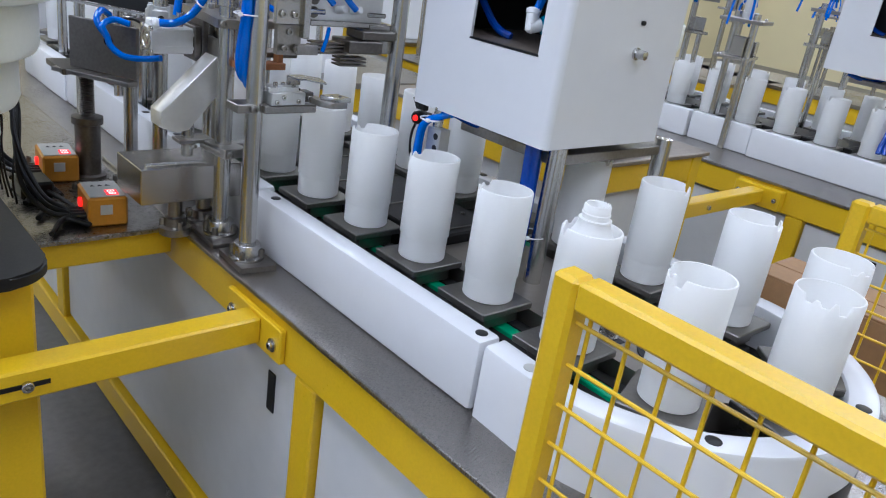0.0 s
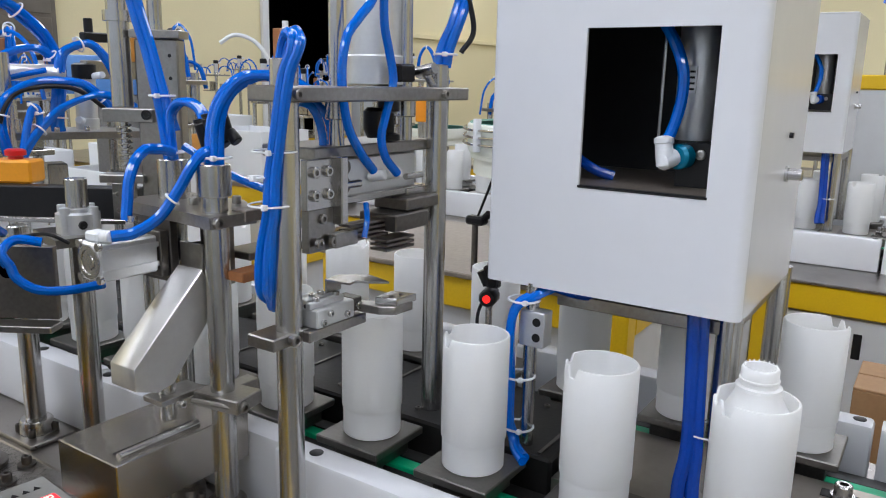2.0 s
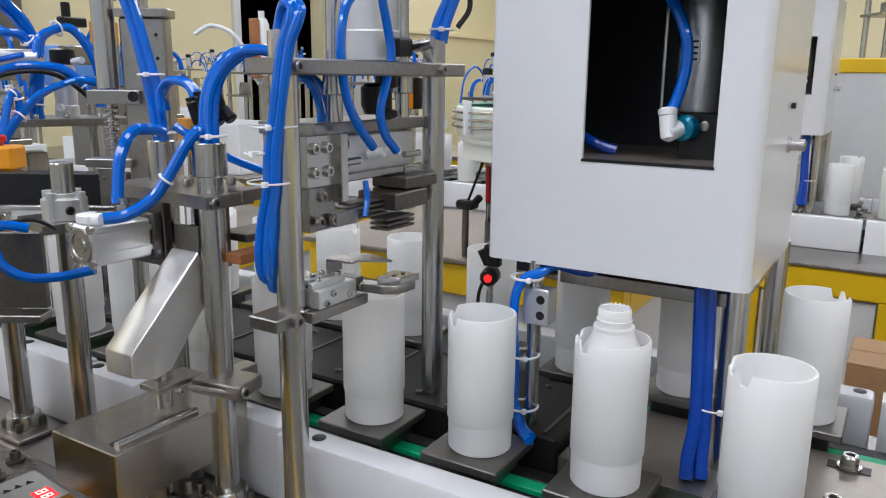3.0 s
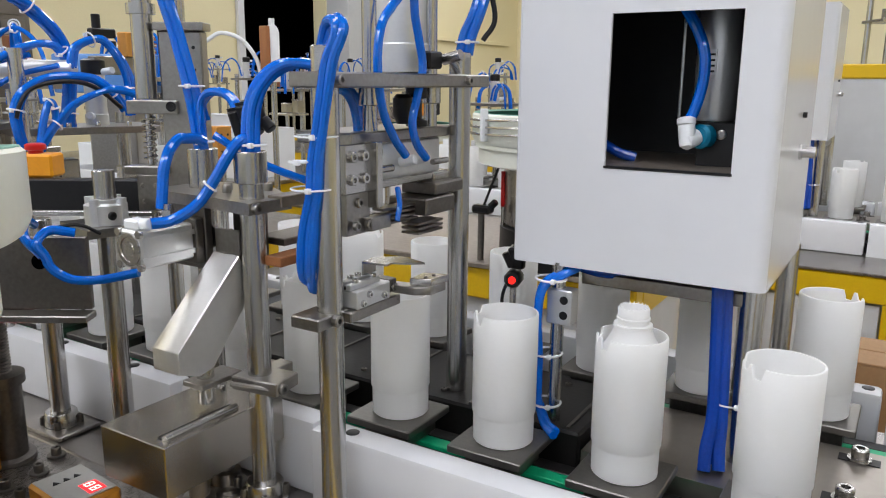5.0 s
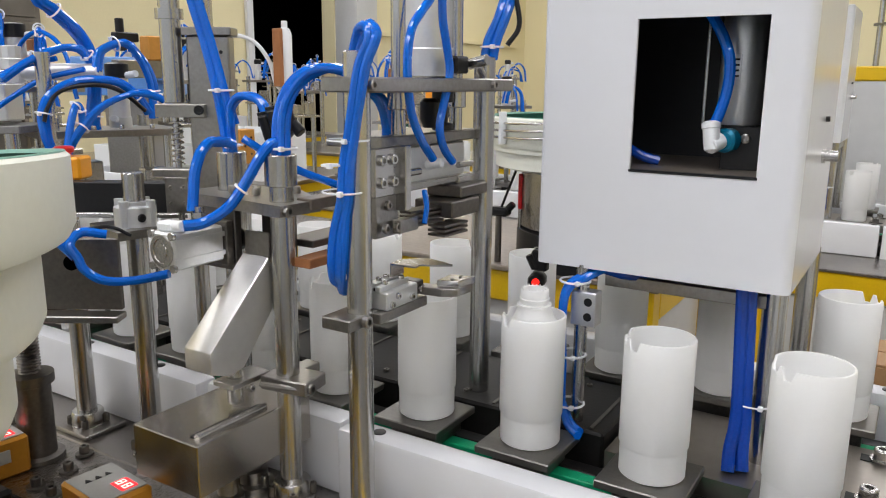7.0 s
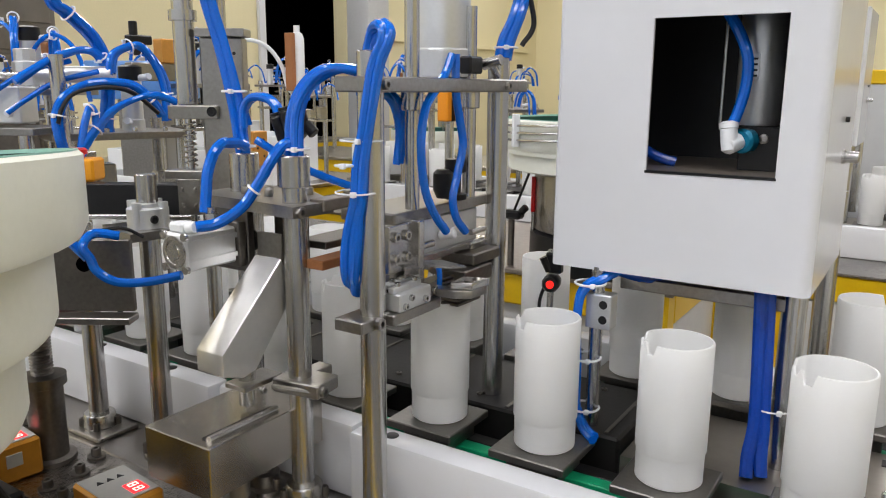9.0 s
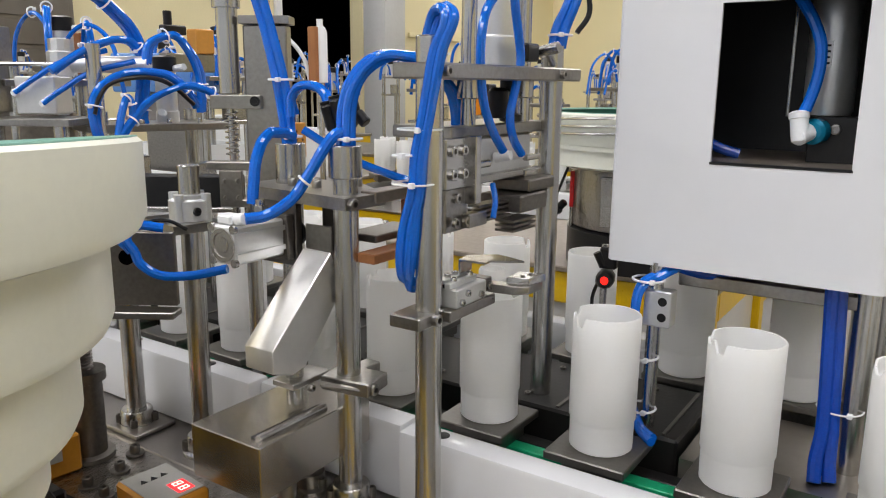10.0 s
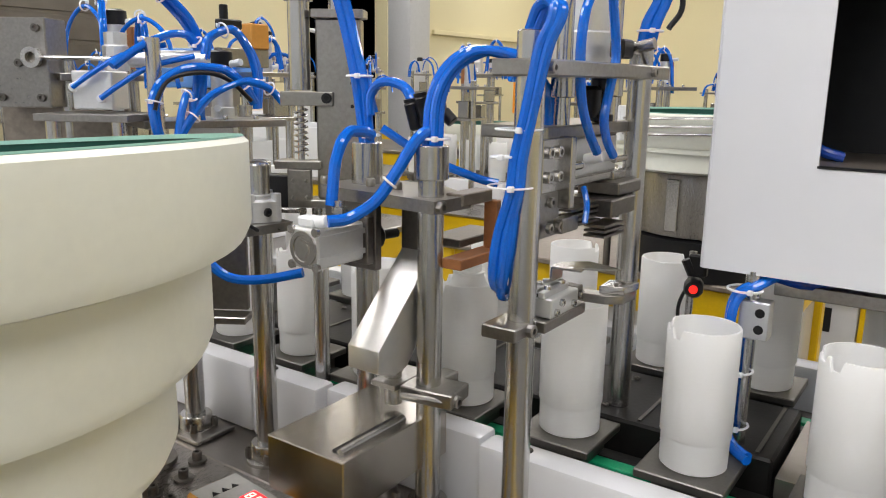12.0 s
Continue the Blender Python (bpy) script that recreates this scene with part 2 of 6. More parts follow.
# ---- the hall ----
def hall():
    x0, x1, y0, y1, th = -4.0, 13.0, -5.0, 7.0, 0.2
    structure("floor", box(B(), (x0 - th, y0 - th, -0.1), (x1 + th, y1 + th, 0), 0), FLOORM, "worn grey factory floor with dark stains")
    structure("ceiling", box(B(), (x0 - th, y0 - th, CEIL), (x1 + th, y1 + th, CEIL + 0.1), 0), CEILM, "pale grey hall ceiling")
    # South and west walls stay unseen: cream bounces warm light, pale bluish cool.
    structure("wall_south", box(B(), (x0 - th, y0 - th, 0), (x1 + th, y0, CEIL), 0), CREAM, "unseen hall wall coloured to tint the bounced light")
    structure("wall_west", box(B(), (x0 - th, y0, 0), (x0, y1, CEIL), 0), PALE, "unseen hall wall coloured to tint the bounced light")
    structure("wall_east", box(B(), (x1, y0, 0), (x1 + th, y1, CEIL), 0), CREAM, "cream-painted hall wall")
    d0, d1, top = 6.25, 7.66, 3.0
    bm = box(B(), (x0 - th, y1, 0), (d0, y1 + th, CEIL), 0)
    box(bm, (d1, y1, 0), (x1 + th, y1 + th, CEIL), 0)
    box(bm, (d0, y1, top), (d1, y1 + th, CEIL), 0)
    structure("wall_north", bm, CREAM, "cream-painted hall wall with a tall dark opening")
    # Added sheet; its near-black colour gives the dark beyond the opening.
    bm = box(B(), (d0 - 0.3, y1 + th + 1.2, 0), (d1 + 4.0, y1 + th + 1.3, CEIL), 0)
    structure("backdrop", bm, VOID, "near-black sheet standing for the unlit space behind the tall opening")
    bm = box(B(), (d0 - 0.09, y1 - 0.05, 0), (d0, y1 - 0.002, top + 0.09), 0.004)
    structure("door_1", bm, WHITE, "white frame of the tall dark opening")
    bm = box(B(), (d1 + 0.01, y1 - 0.35, 0), (d1 + 0.42, y1 - 0.002, CEIL), 0.01)
    structure("pillar", bm, SHEET, "grey square steel pillar beside the opening")
    bm = box(B(), (2.0, y1 - 0.06, 0), (3.83, y1 - 0.002, 3.2), 0.004)
    for k in range(14):
        box(bm, (2.05, y1 - 0.075, 0.1 + k * 0.22), (3.78, y1 - 0.06, 0.29 + k * 0.22), 0.004)
    structure("door_2", bm, DARKST, "closed dark grey slatted shutter")
    bm = box(B(), (8.6, y1 - 0.045, 1.75), (12.6, y1 - 0.002, 1.81), 0.004)
    structure("trim", bm, CREAM, "thin cream conduit rail along the wall")
    for lx, ly in LAMPS:
        lamp = thing("ceiling_light", lx, ly, CEIL, "long white tube light fixed under the ceiling", "lamp", "tube lights under the ceiling")
        part("housing", box(B(), (-0.5, -1.2, -0.09), (0.5, 1.2, 0), 0.01), WHITE, lamp)
        for k in (-1, 0, 1):
            part("tube", rod(B(), (k * 0.34, -1.1, -0.115), (k * 0.34, 1.1, -0.115), 0.018, 10), TUBE, lamp, "glowing white tube")


hall()

# ---- the conveyor machines ----
XC, R, Y0, PITCH, COUNT = 0.852, 0.131, 0.468, 0.134, 36
STRAIGHT = (COUNT * PITCH - 2 * math.pi * R) / 2
Y1 = Y0 + STRAIGHT


def on_track(s):
    """Place and heading on the oval track, s metres past the near end of the front side."""
    s %= 2 * STRAIGHT + 2 * math.pi * R
    if s < STRAIGHT:
        return XC - R, Y0 + s, 0.0
    s -= STRAIGHT
    if s < math.pi * R:
        a = s / R
        return XC - R * math.cos(a), Y1 + R * math.sin(a), -math.degrees(a)
    s -= math.pi * R
    if s < STRAIGHT:
        return XC + R, Y1 - s, -180.0
    a = (s - STRAIGHT) / R
    return XC + R * math.cos(a), Y0 - R * math.sin(a), -180 - math.degrees(a)


def arc(cx, cy, r, a0, a1, n):
    return [(cx + r * math.cos(radians(a0 + (a1 - a0) * i / n)), cy + r * math.sin(radians(a0 + (a1 - a0) * i / n))) for i in range(n + 1)]


def rim_height(a):
    """The notched rim of a cup: height against the angle in degrees."""
    a %= 360
    if 143 <= a < 157:
        return 0.131
    if 84 <= a < 127:
        return 0.1395 if 98 <= a < 113 else 0.1345
    return 0.1415


def cup_bm():
    bm = B()
    steps = [a * 6.0 for a in range(60)]
    ro, ri = 0.0338, 0.0314
    lower = [(0.0318, 0.0328), (0.0334, 0.0328), (0.0338, 0.0334)]

    def ring(r, zs):
        return [bm.verts.new((r * math.cos(radians(a)), r * math.sin(radians(a)), z)) for a, z in zip(steps, zs)]

    rings = [ring(r, [z] * 60) for r, z in lower]
    rings.append(ring(ro, [0.112] * 60))
    rims = [rim_height(a) for a in steps]
    rings.append(ring(ro, [h - 0.0015 for h in rims]))
    rings.append(ring(ro - 0.0008, rims))
    rings.append(ring(ri, rims))
    rings.append(ring(ri, [0.112] * 60))
    rings.append(ring(ri - 0.0005, [0.034] * 60))
    for p, q in zip(rings, rings[1:]):
        for i in range(60):
            k = (i + 1) % 60
            bm.faces.new((p[i], p[k], q[k], q[i]))
    bm.faces.new(rings[0])
    bm.faces.new(rings[-1])
    return bm


def bottle_bm():
    bm = lathe(B(), [(0.027, 0.008), (0.0298, 0.011), (0.0298, 0.116), (0.029, 0.124), (0.026, 0.131), (0.0215, 0.1385), (0.0182, 0.146), (0.0172, 0.1495), (0.0182, 0.150), (0.0182, 0.1525), (0.0148, 0.153),
                        (0.0148, 0.1565), (0.0158, 0.1572), (0.0158, 0.1588), (0.0148, 0.1595), (0.0148, 0.1668), (0.0138, 0.1685), (0.0118, 0.1685), (0.0118, 0.12), (0, 0.12)], 36)
    for k in range(20):
        a = 2 * math.pi * k / 20
        box(bm, (0.0128 * math.cos(a) - 0.0005, 0.0128 * math.sin(a) - 0.0005, 0.168), (0.0128 * math.cos(a) + 0.0005, 0.0128 * math.sin(a) + 0.0005, 0.17), 0)
    return bm


CARRY = T + 0.085  # top of a carrier plate


def carrier_sources():
    plate = thing("carrier_plate", 0, 0, 0, "square dark steel carrier plate on the conveyor", "conveyor plate", "carrier plates of the conveyor")
    bm = box(B(), (-0.047, -0.043, -0.009), (0.04, 0.043, 0), 0.0012)
    part("plate", bm, CARRIER, plate)
    bm = box(B(), (-0.03, -0.03, -0.03), (0.03, 0.03, -0.0092), 0.001)
    for s in (-1, 1):
        rod(bm, (-0.02, s * 0.022, -0.034), (-0.02, s * 0.022, -0.03), 0.007, 12)
    part("base_block", bm, DARKST, plate)
    cup = thing("bottle_cup", 0, 0, 0, "milky white plastic cup with notched rim on a carrier", "cup", "bottle cups on the conveyor")
    part("shell", cup_bm(), CUP, cup)
    part("foot", lathe(B(), [(0, 0.0002), (0.0308, 0.0002), (0.0323, 0.0016), (0.0325, 0.03), (0.0329, 0.0318), (0.0333, 0.0327)], 48, close=False), CUP, cup, "narrower cup foot")
    return plate, cup


def doors(x, y, z0, z1, w, parent_x, group):
    d = thing("cabinet_door", x, y, z0, "white sheet-metal cabinet door with black recessed handle", "door", group)
    s = parent_x
    part("panel", box(B(), (-0.006, -w / 2, 0), (0.006, w / 2, z1 - z0), 0.002), SHEET, d)
    h = z1 - z0
    part("handle", box(B(), (-s * 0.006, -w / 2 + 0.062, h - 0.1), (-s * 0.0085, -w / 2 + 0.082, h - 0.034), 0.001), BLACK, d, "black recessed handle")
    return d


def wall_section(y0, y1, x0=0.617, x1=0.652, holes=()):
    bm = box(B(), (x0, y0, 0), (x1, y1, 0.09), 0.006)
    ob = part("guard_wall", bm, WHITE)
    tagged(ob, "white powder-coated guard wall beside the conveyor track", "machine guard")
    for hy in holes:
        bm = lathe(B(), [(0.0075, -0.002), (0.0075, 0.0007), (0.007, 0.0009), (0, 0.0006)], 18, Matrix.Translation(((x0 + x1) / 2, hy, 0.09)))
        part("screw_hole", bm, BLACK, ob, "dark countersunk screw hole")
    return ob


def machine(dx, dy, sections, xa=0.545, xb=1.167):
    """One oval conveyor on a yellow frame with its guard walls. Returns nothing; all stands at table height T."""
    m = Matrix.Translation((dx, dy, T))

    def place(ob, off=(0, 0, 0)):
        ob.matrix_basis = m @ Matrix.Translation(off)
        return ob

    ya, yb = 0.16, 2.72
    # table plate
    top = part("machine_table", box(B(), (xa, ya, -0.008), (xb, yb, 0), 0.0015), PLATE)
    place(tagged(top, "brushed stainless steel table plate of the conveyor machine", "table"))
    # yellow frame
    fr = thing("machine_stand", dx, dy, 0, "yellow enamelled steel frame carrying the conveyor table", "machine frame")
    for x in (xa + 0.006, xb - 0.046):
        part("rail", box(B(), (x, ya + 0.005, T - 0.078), (x + 0.04, yb - 0.005, T - 0.0085), 0.003), YELLOW, fr)
        part("rail", box(B(), (x, ya + 0.005, 0.13), (x + 0.04, yb - 0.005, 0.19), 0.003), YELLOW, fr)
    for y in (ya + 0.005, yb - 0.045):
        part("cross_rail", box(B(), (xa + 0.046, y, T - 0.078), (xb - 0.046, y + 0.04, T - 0.0085), 0.003), YELLOW, fr)
        part("cross_rail", box(B(), (xa + 0.046, y, 0.14), (xb - 0.046, y + 0.04, 0.19), 0.003), YELLOW, fr)
    posts = [0.165, 0.48, 0.806, 1.9, 2.3, 2.665]
    for y in posts:
        for x in (xa + 0.006, xb - 0.046):
            part("post", box(B(), (x + 0.001, y, 0.19), (x + 0.039, y + 0.05, T - 0.078), 0.003), YELLOW, fr)
    for y in (0.2, 1.3, 2.4):
        for x in (xa + 0.026, xb - 0.026):
            bm = rod(B(), (x, y, 0.02), (x, y, 0.14), 0.008, 12)
            lathe(bm, [(0.024, 0), (0.026, 0.006), (0.018, 0.014), (0.009, 0.024)], 16, Matrix.Translation((x, y, 0)))
            part("foot", bm, STEEL, fr, "steel levelling foot")
    for a, b in zip(posts, posts[1:]):
        for side, x in ((1, xa + 0.026), (-1, xb - 0.026)):
            w = b - a - 0.05 - 0.008
            d = doors(dx + x, dy + (a + 0.05 + b) / 2, 0.2, T - 0.086, w, side, "white doors of the machine frame")
    # conveyor bed, green belt and centre island
    bed = thing("conveyor_bed", dx, dy, T, "dark conveyor bed with green belts and centre plates", "conveyor")
    ring = arc(XC, Y0, 0.2, 180, 360, 24) + arc(XC, Y1, 0.2, 0, 180, 24)
    part("bed", prism(B(), ring, 0.001, 0.03), BELT, bed)
    for x in (XC - R + 0.009, XC + R - 0.009):
        part("belt", box(B(), (x - 0.009, Y0, 0.0305), (x + 0.009, Y1, 0.052), 0.001), GREEN, bed, "bright green conveyor belt")
        part("chain_guide", box(B(), (x - 0.03, Y0, 0.0305), (x - 0.0125, Y1, 0.05), 0.002), BELT, bed)
        part("chain_guide", box(B(), (x + 0.0125, Y0, 0.0305), (x + 0.035, Y1, 0.05), 0.002), BELT, bed)
    part("centre_block", box(B(), (XC - 0.075, Y0 + 0.405, 0.0305), (XC + 0.075, Y1 - 0.1, 0.082), 0.003), BELT, bed, "black centre block of the conveyor")
    part("cover_plate", prism(B(), arc(XC, Y0, 0.082, 180, 360, 24) + [(XC + 0.082, Y0 + 0.4), (XC - 0.082, Y0 + 0.4)], 0.0305, 0.068), COVER, bed, "bare steel cover plate")
    part("hub_recess", lathe(B(), [(0.056, 0.0682), (0.056, 0.0705), (0.05, 0.071), (0, 0.071)], 32, Matrix.Translation((XC, Y0 + 0.01, 0))), BLACK, bed, "dark round bearing recess")
    bm = lathe(B(), [(0.03, 0.0712), (0.03, 0.076), (0.02, 0.078), (0.018, 0.088), (0.012, 0.09), (0, 0.09)], 28, Matrix.Translation((XC, Y0 + 0.01, 0)))
    part("wheel_hub", bm, DARKST, bed)
    for x, y in ((XC - 0.043, 0.615), (XC - 0.043, 0.56), (XC + 0.056, 0.608), (XC + 0.056, 0.55)):
        part("screw_slot", box(B(), (x - 0.008, y - 0.02, 0.0682), (x + 0.008, y + 0.02, 0.0692), 0), BLACK, bed, "dark adjusting slot")
        bm = lathe(B(), [(0.012, 0), (0.012, 0.002)], 14, Matrix.Translation((x, y, 0.0693)))
        screw(bm, x, y, 0.071, 0.009, 0.012)
        part("screw", bm, STEEL, bed)
    for k in range(12):
        yy = Y0 + 0.42 + k * 0.125
        bm = box(B(), (XC - 0.068, yy, 0.0825), (XC + 0.068, yy + 0.004, 0.084), 0)
        screw(bm, XC - 0.05, yy + 0.05, 0.082, 0.004, 0.003)
        screw(bm, XC + 0.05, yy + 0.05, 0.082, 0.004, 0.003)
        part("clamp_strip", bm, DARKST, bed)
    # walls
    for y0, y1, off, holes in sections:
        w = wall_section(y0, y1, 0.617 + off, 0.652 + off, holes)
        place(w)
        w2 = wall_section(y0, y1, 1.06, 1.095, holes)
        place(w2)
    bm = B()
    ye = 0.587
    out = [(0.617, ye)] + arc(XC, 0.508, 0.239, 180, 360, 40) + [(1.095, ye)]
    inn = [(0.652, ye)] + arc(XC, 0.508, 0.204, 180, 360, 40) + [(1.06, ye)]
    rows = []
    for (ox, oy), (ix, iy) in zip(out, inn):
        row = []
        for f, z in ((0, 0), (0, 0.085), (0.05, 0.0885), (0.14, 0.09), (0.86, 0.09), (0.95, 0.0885), (1, 0.085), (1, 0)):
            row.append(bm.verts.new((ox + (ix - ox) * f, oy + (iy - oy) * f, z)))
        rows.append(row)
    for p, q in zip(rows, rows[1:]):
        for i in range(len(p) - 1):
            bm.faces.new((p[i], p[i + 1], q[i + 1], q[i]))
    bm.faces.new(rows[0])
    bm.faces.new(rows[-1])
    end = part("guard_wall", bm, WHITE)
    place(tagged(end, "white curved guard wall round the conveyor's end", "machine guard"))
    for a in (180, 225, 285, 330, 360):
        hx, hy = XC + 0.2215 * math.cos(radians(a)), 0.508 + 0.2215 * math.sin(radians(a)) + (0.022 if a in (180, 360) else 0)
        bm = lathe(B(), [(0.0085, -0.002), (0.0085, 0.0007), (0.008, 0.0009), (0, 0.0006)], 18, Matrix.Translation((hx, hy, 0.09)))
        part("screw_hole", bm, LABEL if a == 180 else BLACK, end, "countersunk screw hole")


SECTIONS = [(0.595, 1.122, 0.0, (0.611, 1.075)), (1.126, 1.345, 0.012, ()), (1.349, 1.462, 0.0, (1.44,)), (1.466, 2.05, 0.003, (1.6, 2.02)), (2.054, 2.4, 0.0, (2.1,))]
machine(0, 0, SECTIONS)
DX2, DY2 = 1.763, 0.09
machine(DX2, DY2, SECTIONS, 0.402, 1.31)

PLATE_SRC, CUP_SRC = carrier_sources()
START = 0.534 - Y0  # where the bottle in its cup stands at the start
MOVERS = []


def carrier_poses(k, shift):
    x, y, a = on_track(START + (k + shift) * PITCH)
    return x, y, a


def fill_track():
    for k in range(COUNT):
        x, y, a = carrier_poses(k, 0)
        if k == 0:
            p, c = PLATE_SRC, CUP_SRC
        else:
            p, c = copy_thing(PLATE_SRC, Matrix()), copy_thing(CUP_SRC, Matrix())
        MOVERS.append((p, k))
        MOVERS.append((c, k))
        if k in (0, 7, 8, 9, 14):
            b = tagged(part("bottle", bottle_bm(), CUP), "white plastic spray bottle with bare ribbed neck standing in a cup", "bottle", "bottles in cups")
            MOVERS.append((b, k))
        m = pose(DX2 + x, DY2 + y, CARRY, 0, 0, a)
        copy_thing(PLATE_SRC, m)
        copy_thing(CUP_SRC, m)


fill_track()


# ---- the white cover box over the conveyor ----
def cover_box(dx, dy, detail):
    ob = thing("machine_cover", dx, dy, T + (0 if detail else 0.042), "white sheet-metal machine cover with square viewing opening on posts", "machine cover")
    x0, x1, y0, y1, z0, z1 = 0.79, 1.03, 0.705, 0.963, 0.265, 0.63
    wy0, wy1, wz0, wz1, th = 0.742, 0.866, 0.376, 0.526, 0.004
    bm = B()
    rb = 0.008
    box(bm, (x0, y0 + rb, z0), (x0 + th, y1, wz0), 0)
    box(bm, (x0, y0 + rb, wz1), (x0 + th, y1, z1), 0)
    box(bm, (x0, y0 + rb, wz0), (x0 + th, wy0, wz1), 0)
    box(bm, (x0, wy1, wz0), (x0 + th, y1, wz1), 0)
    bmesh.ops.remove_doubles(bm, verts=bm.verts, dist=1e-5)
    part("front_panel", bm, WHITE, ob)
    part("side_panel", box(B(), (x0 + rb, y0 - 0.003, z0), (x1, y0, z1), 0.0005), WHITE, ob)
    out = arc(x0 + rb, y0 + rb, rb, 180, 270, 8)
    out = [(x, y - 0.003 * i / 8) for i, (x, y) in enumerate(out)]
    inn = arc(x0 + rb, y0 + rb, rb - th, 270, 180, 8)
    part("corner_bend", prism(B(), out + inn, z0, z1), WHITE, ob)
    part("side_panel", box(B(), (x0 + 0.0005, y1, z0), (x1, y1 + 0.003, z1), 0.001), WHITE, ob)
    part("back_panel", box(B(), (x1, y0, z0), (x1 + th, y1, z1), 0.001), WHITE, ob)
    part("roof_panel", box(B(), (x0, y0, z1), (x1, y1, z1 + th), 0.001), WHITE, ob)
    part("window_edge", box(B(), (x0 - 0.0006, wy0 - 0.001, wz0 - 0.002), (x0 + 0.006, wy1 + 0.001, wz0 + 0.0005), 0), BLACK, ob, "thin black edge of the opening")
    # Added near-black sheets that stand for the shade inside the cover.
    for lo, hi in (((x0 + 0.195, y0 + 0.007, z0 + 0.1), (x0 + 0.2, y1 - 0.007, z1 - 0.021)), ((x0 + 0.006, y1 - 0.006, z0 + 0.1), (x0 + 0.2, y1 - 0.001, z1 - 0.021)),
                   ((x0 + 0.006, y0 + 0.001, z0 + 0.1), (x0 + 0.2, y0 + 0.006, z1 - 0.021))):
        part("inner_liner", box(B(), lo, hi, 0), INNERDARK, ob, "near-black sheet standing for the shaded inside of the cover")
    part("inner_shelf", box(B(), (x0 + 0.0045, y0 + 0.007, z0 + 0.106), (x0 + 0.1945, y1 - 0.007, z0 + 0.1115), 0.001), BROWN, ob, "brown-grey shelf")
    part("inner_block", box(B(), (0.85, 0.712, 0.376), (0.9, 0.79, 0.421), 0.001), BLACK, ob, "black cylinder mount")
    bm = B()
    screw(bm, 0.85, 0.766, 0.409, 0.005, 0.003, "x", -1)
    part("mount_screw", bm, DULL, ob)
    bm = lathe(B(), [(0.008, 0), (0.008, 0.003), (0.006, 0.003), (0.006, 0.016), (0.0045, 0.017), (0, 0.017)], 16, Matrix.Translation((0.934, y0 - 0.003, 0.389)) @ pose(0, 0, 0, 90, 0, 0))
    part("latch", bm, SHAFT, ob, "small chrome latch")
    bm = lathe(B(), [(0.003, 0), (0.003, 0.004), (0, 0.004)], 10, Matrix.Translation((0.934, y0 - 0.003, 0.428)) @ pose(0, 0, 0, 90, 0, 0))
    part("rivet", bm, BLACK, ob)
    # air cylinder, guide rod and hose inside
    bm = lathe(B(), [(0.021, 0.422), (0.023, 0.427), (0.023, 0.6), (0.02, 0.605)], 28, Matrix.Translation((0.872, 0.778, 0)))
    cyl = part("air_cylinder", bm, ALU, ob, "grey aluminium air cylinder")
    part("cylinder_label", box(B(), (0.8475, 0.776, 0.468), (0.8492, 0.784, 0.493), 0), TIE, cyl, "white label with plain marks")
    for k in range(4):
        part("label_mark", box(B(), (0.8471, 0.7775, 0.4705 + k * 0.0055), (0.8474, 0.7825, 0.4725 + k * 0.0055), 0), BLACK, cyl, "dark printed bar")
    part("guide_rod", rod(B(), (0.862, 0.813, 0.42), (0.862, 0.813, 0.6), 0.002, 10), SHAFT, ob)
    part("cylinder_cap", rod(B(), (0.85, 0.780, 0.407), (0.834, 0.785, 0.407), 0.0125, 22, bev=0.003), shader("teal_cap", (0.0, 0.2, 0.34), 0.2, 0.3, 0.1, 40, 0) if detail else NAVY, ob, "teal cylinder cap")
    bm = lathe(B(), [(0.004, -0.012), (0.008, -0.009), (0.0085, 0.0), (0.0085, 0.012), (0.0095, 0.013), (0.0095, 0.018), (0.006, 0.02)], 16, Matrix.Translation((0.826, 0.794, 0.407)) @ pose(0, 0, 0, -8, 6, 0))
    rod(bm, (0.836, 0.787, 0.407), (0.822, 0.795, 0.402), 0.0088, 14, bev=0.001)
    part("elbow_fitting", bm, TIE, ob, "white push-in elbow fitting")
    part("inner_bracket", box(B(), (0.82, 0.775, 0.366), (0.826, 0.845, 0.37), 0.001, Matrix.Translation((0.82, 0.8, 0.366)) @ pose(0, 0, 0, 8, 0, 12) @ Matrix.Translation((-0.82, -0.8, -0.366))), BLACK, ob)
    part("hose", tube(B(), [(0.828, 0.796, 0.418), (0.831, 0.790, 0.433), (0.832, 0.784, 0.46), (0.832, 0.784, 0.486), (0.834, 0.792, 0.508), (0.838, 0.806, 0.53), (0.845, 0.83, 0.56), (0.852, 0.85, 0.6)], 0.0056), BLUE, ob, "bright blue air hose")
    part("hose", tube(B(), [(0.87, 0.955, 0.44), (0.858, 0.91, 0.405), (0.85, 0.876, 0.387), (0.856, 0.855, 0.38)], 0.0055), NAVY, ob, "dark blue air hose")
    # carrying plate and posts under the cover
    part("carrying_plate", box(B(), (0.83, 0.715, 0.238), (1.1, 0.9, 0.252), 0.001), DULL, ob)
    for x, y, r in ((0.84, 0.72, 0.0125), (1.082, 0.718, 0.0125)):
        bm = rod(B(), (x, y, (0.0683 if x < 1.04 else 0.0905) if detail else 0.045), (x, y, 0.262), r, 24)
        part("post", bm, SHAFT, ob, "polished steel post")
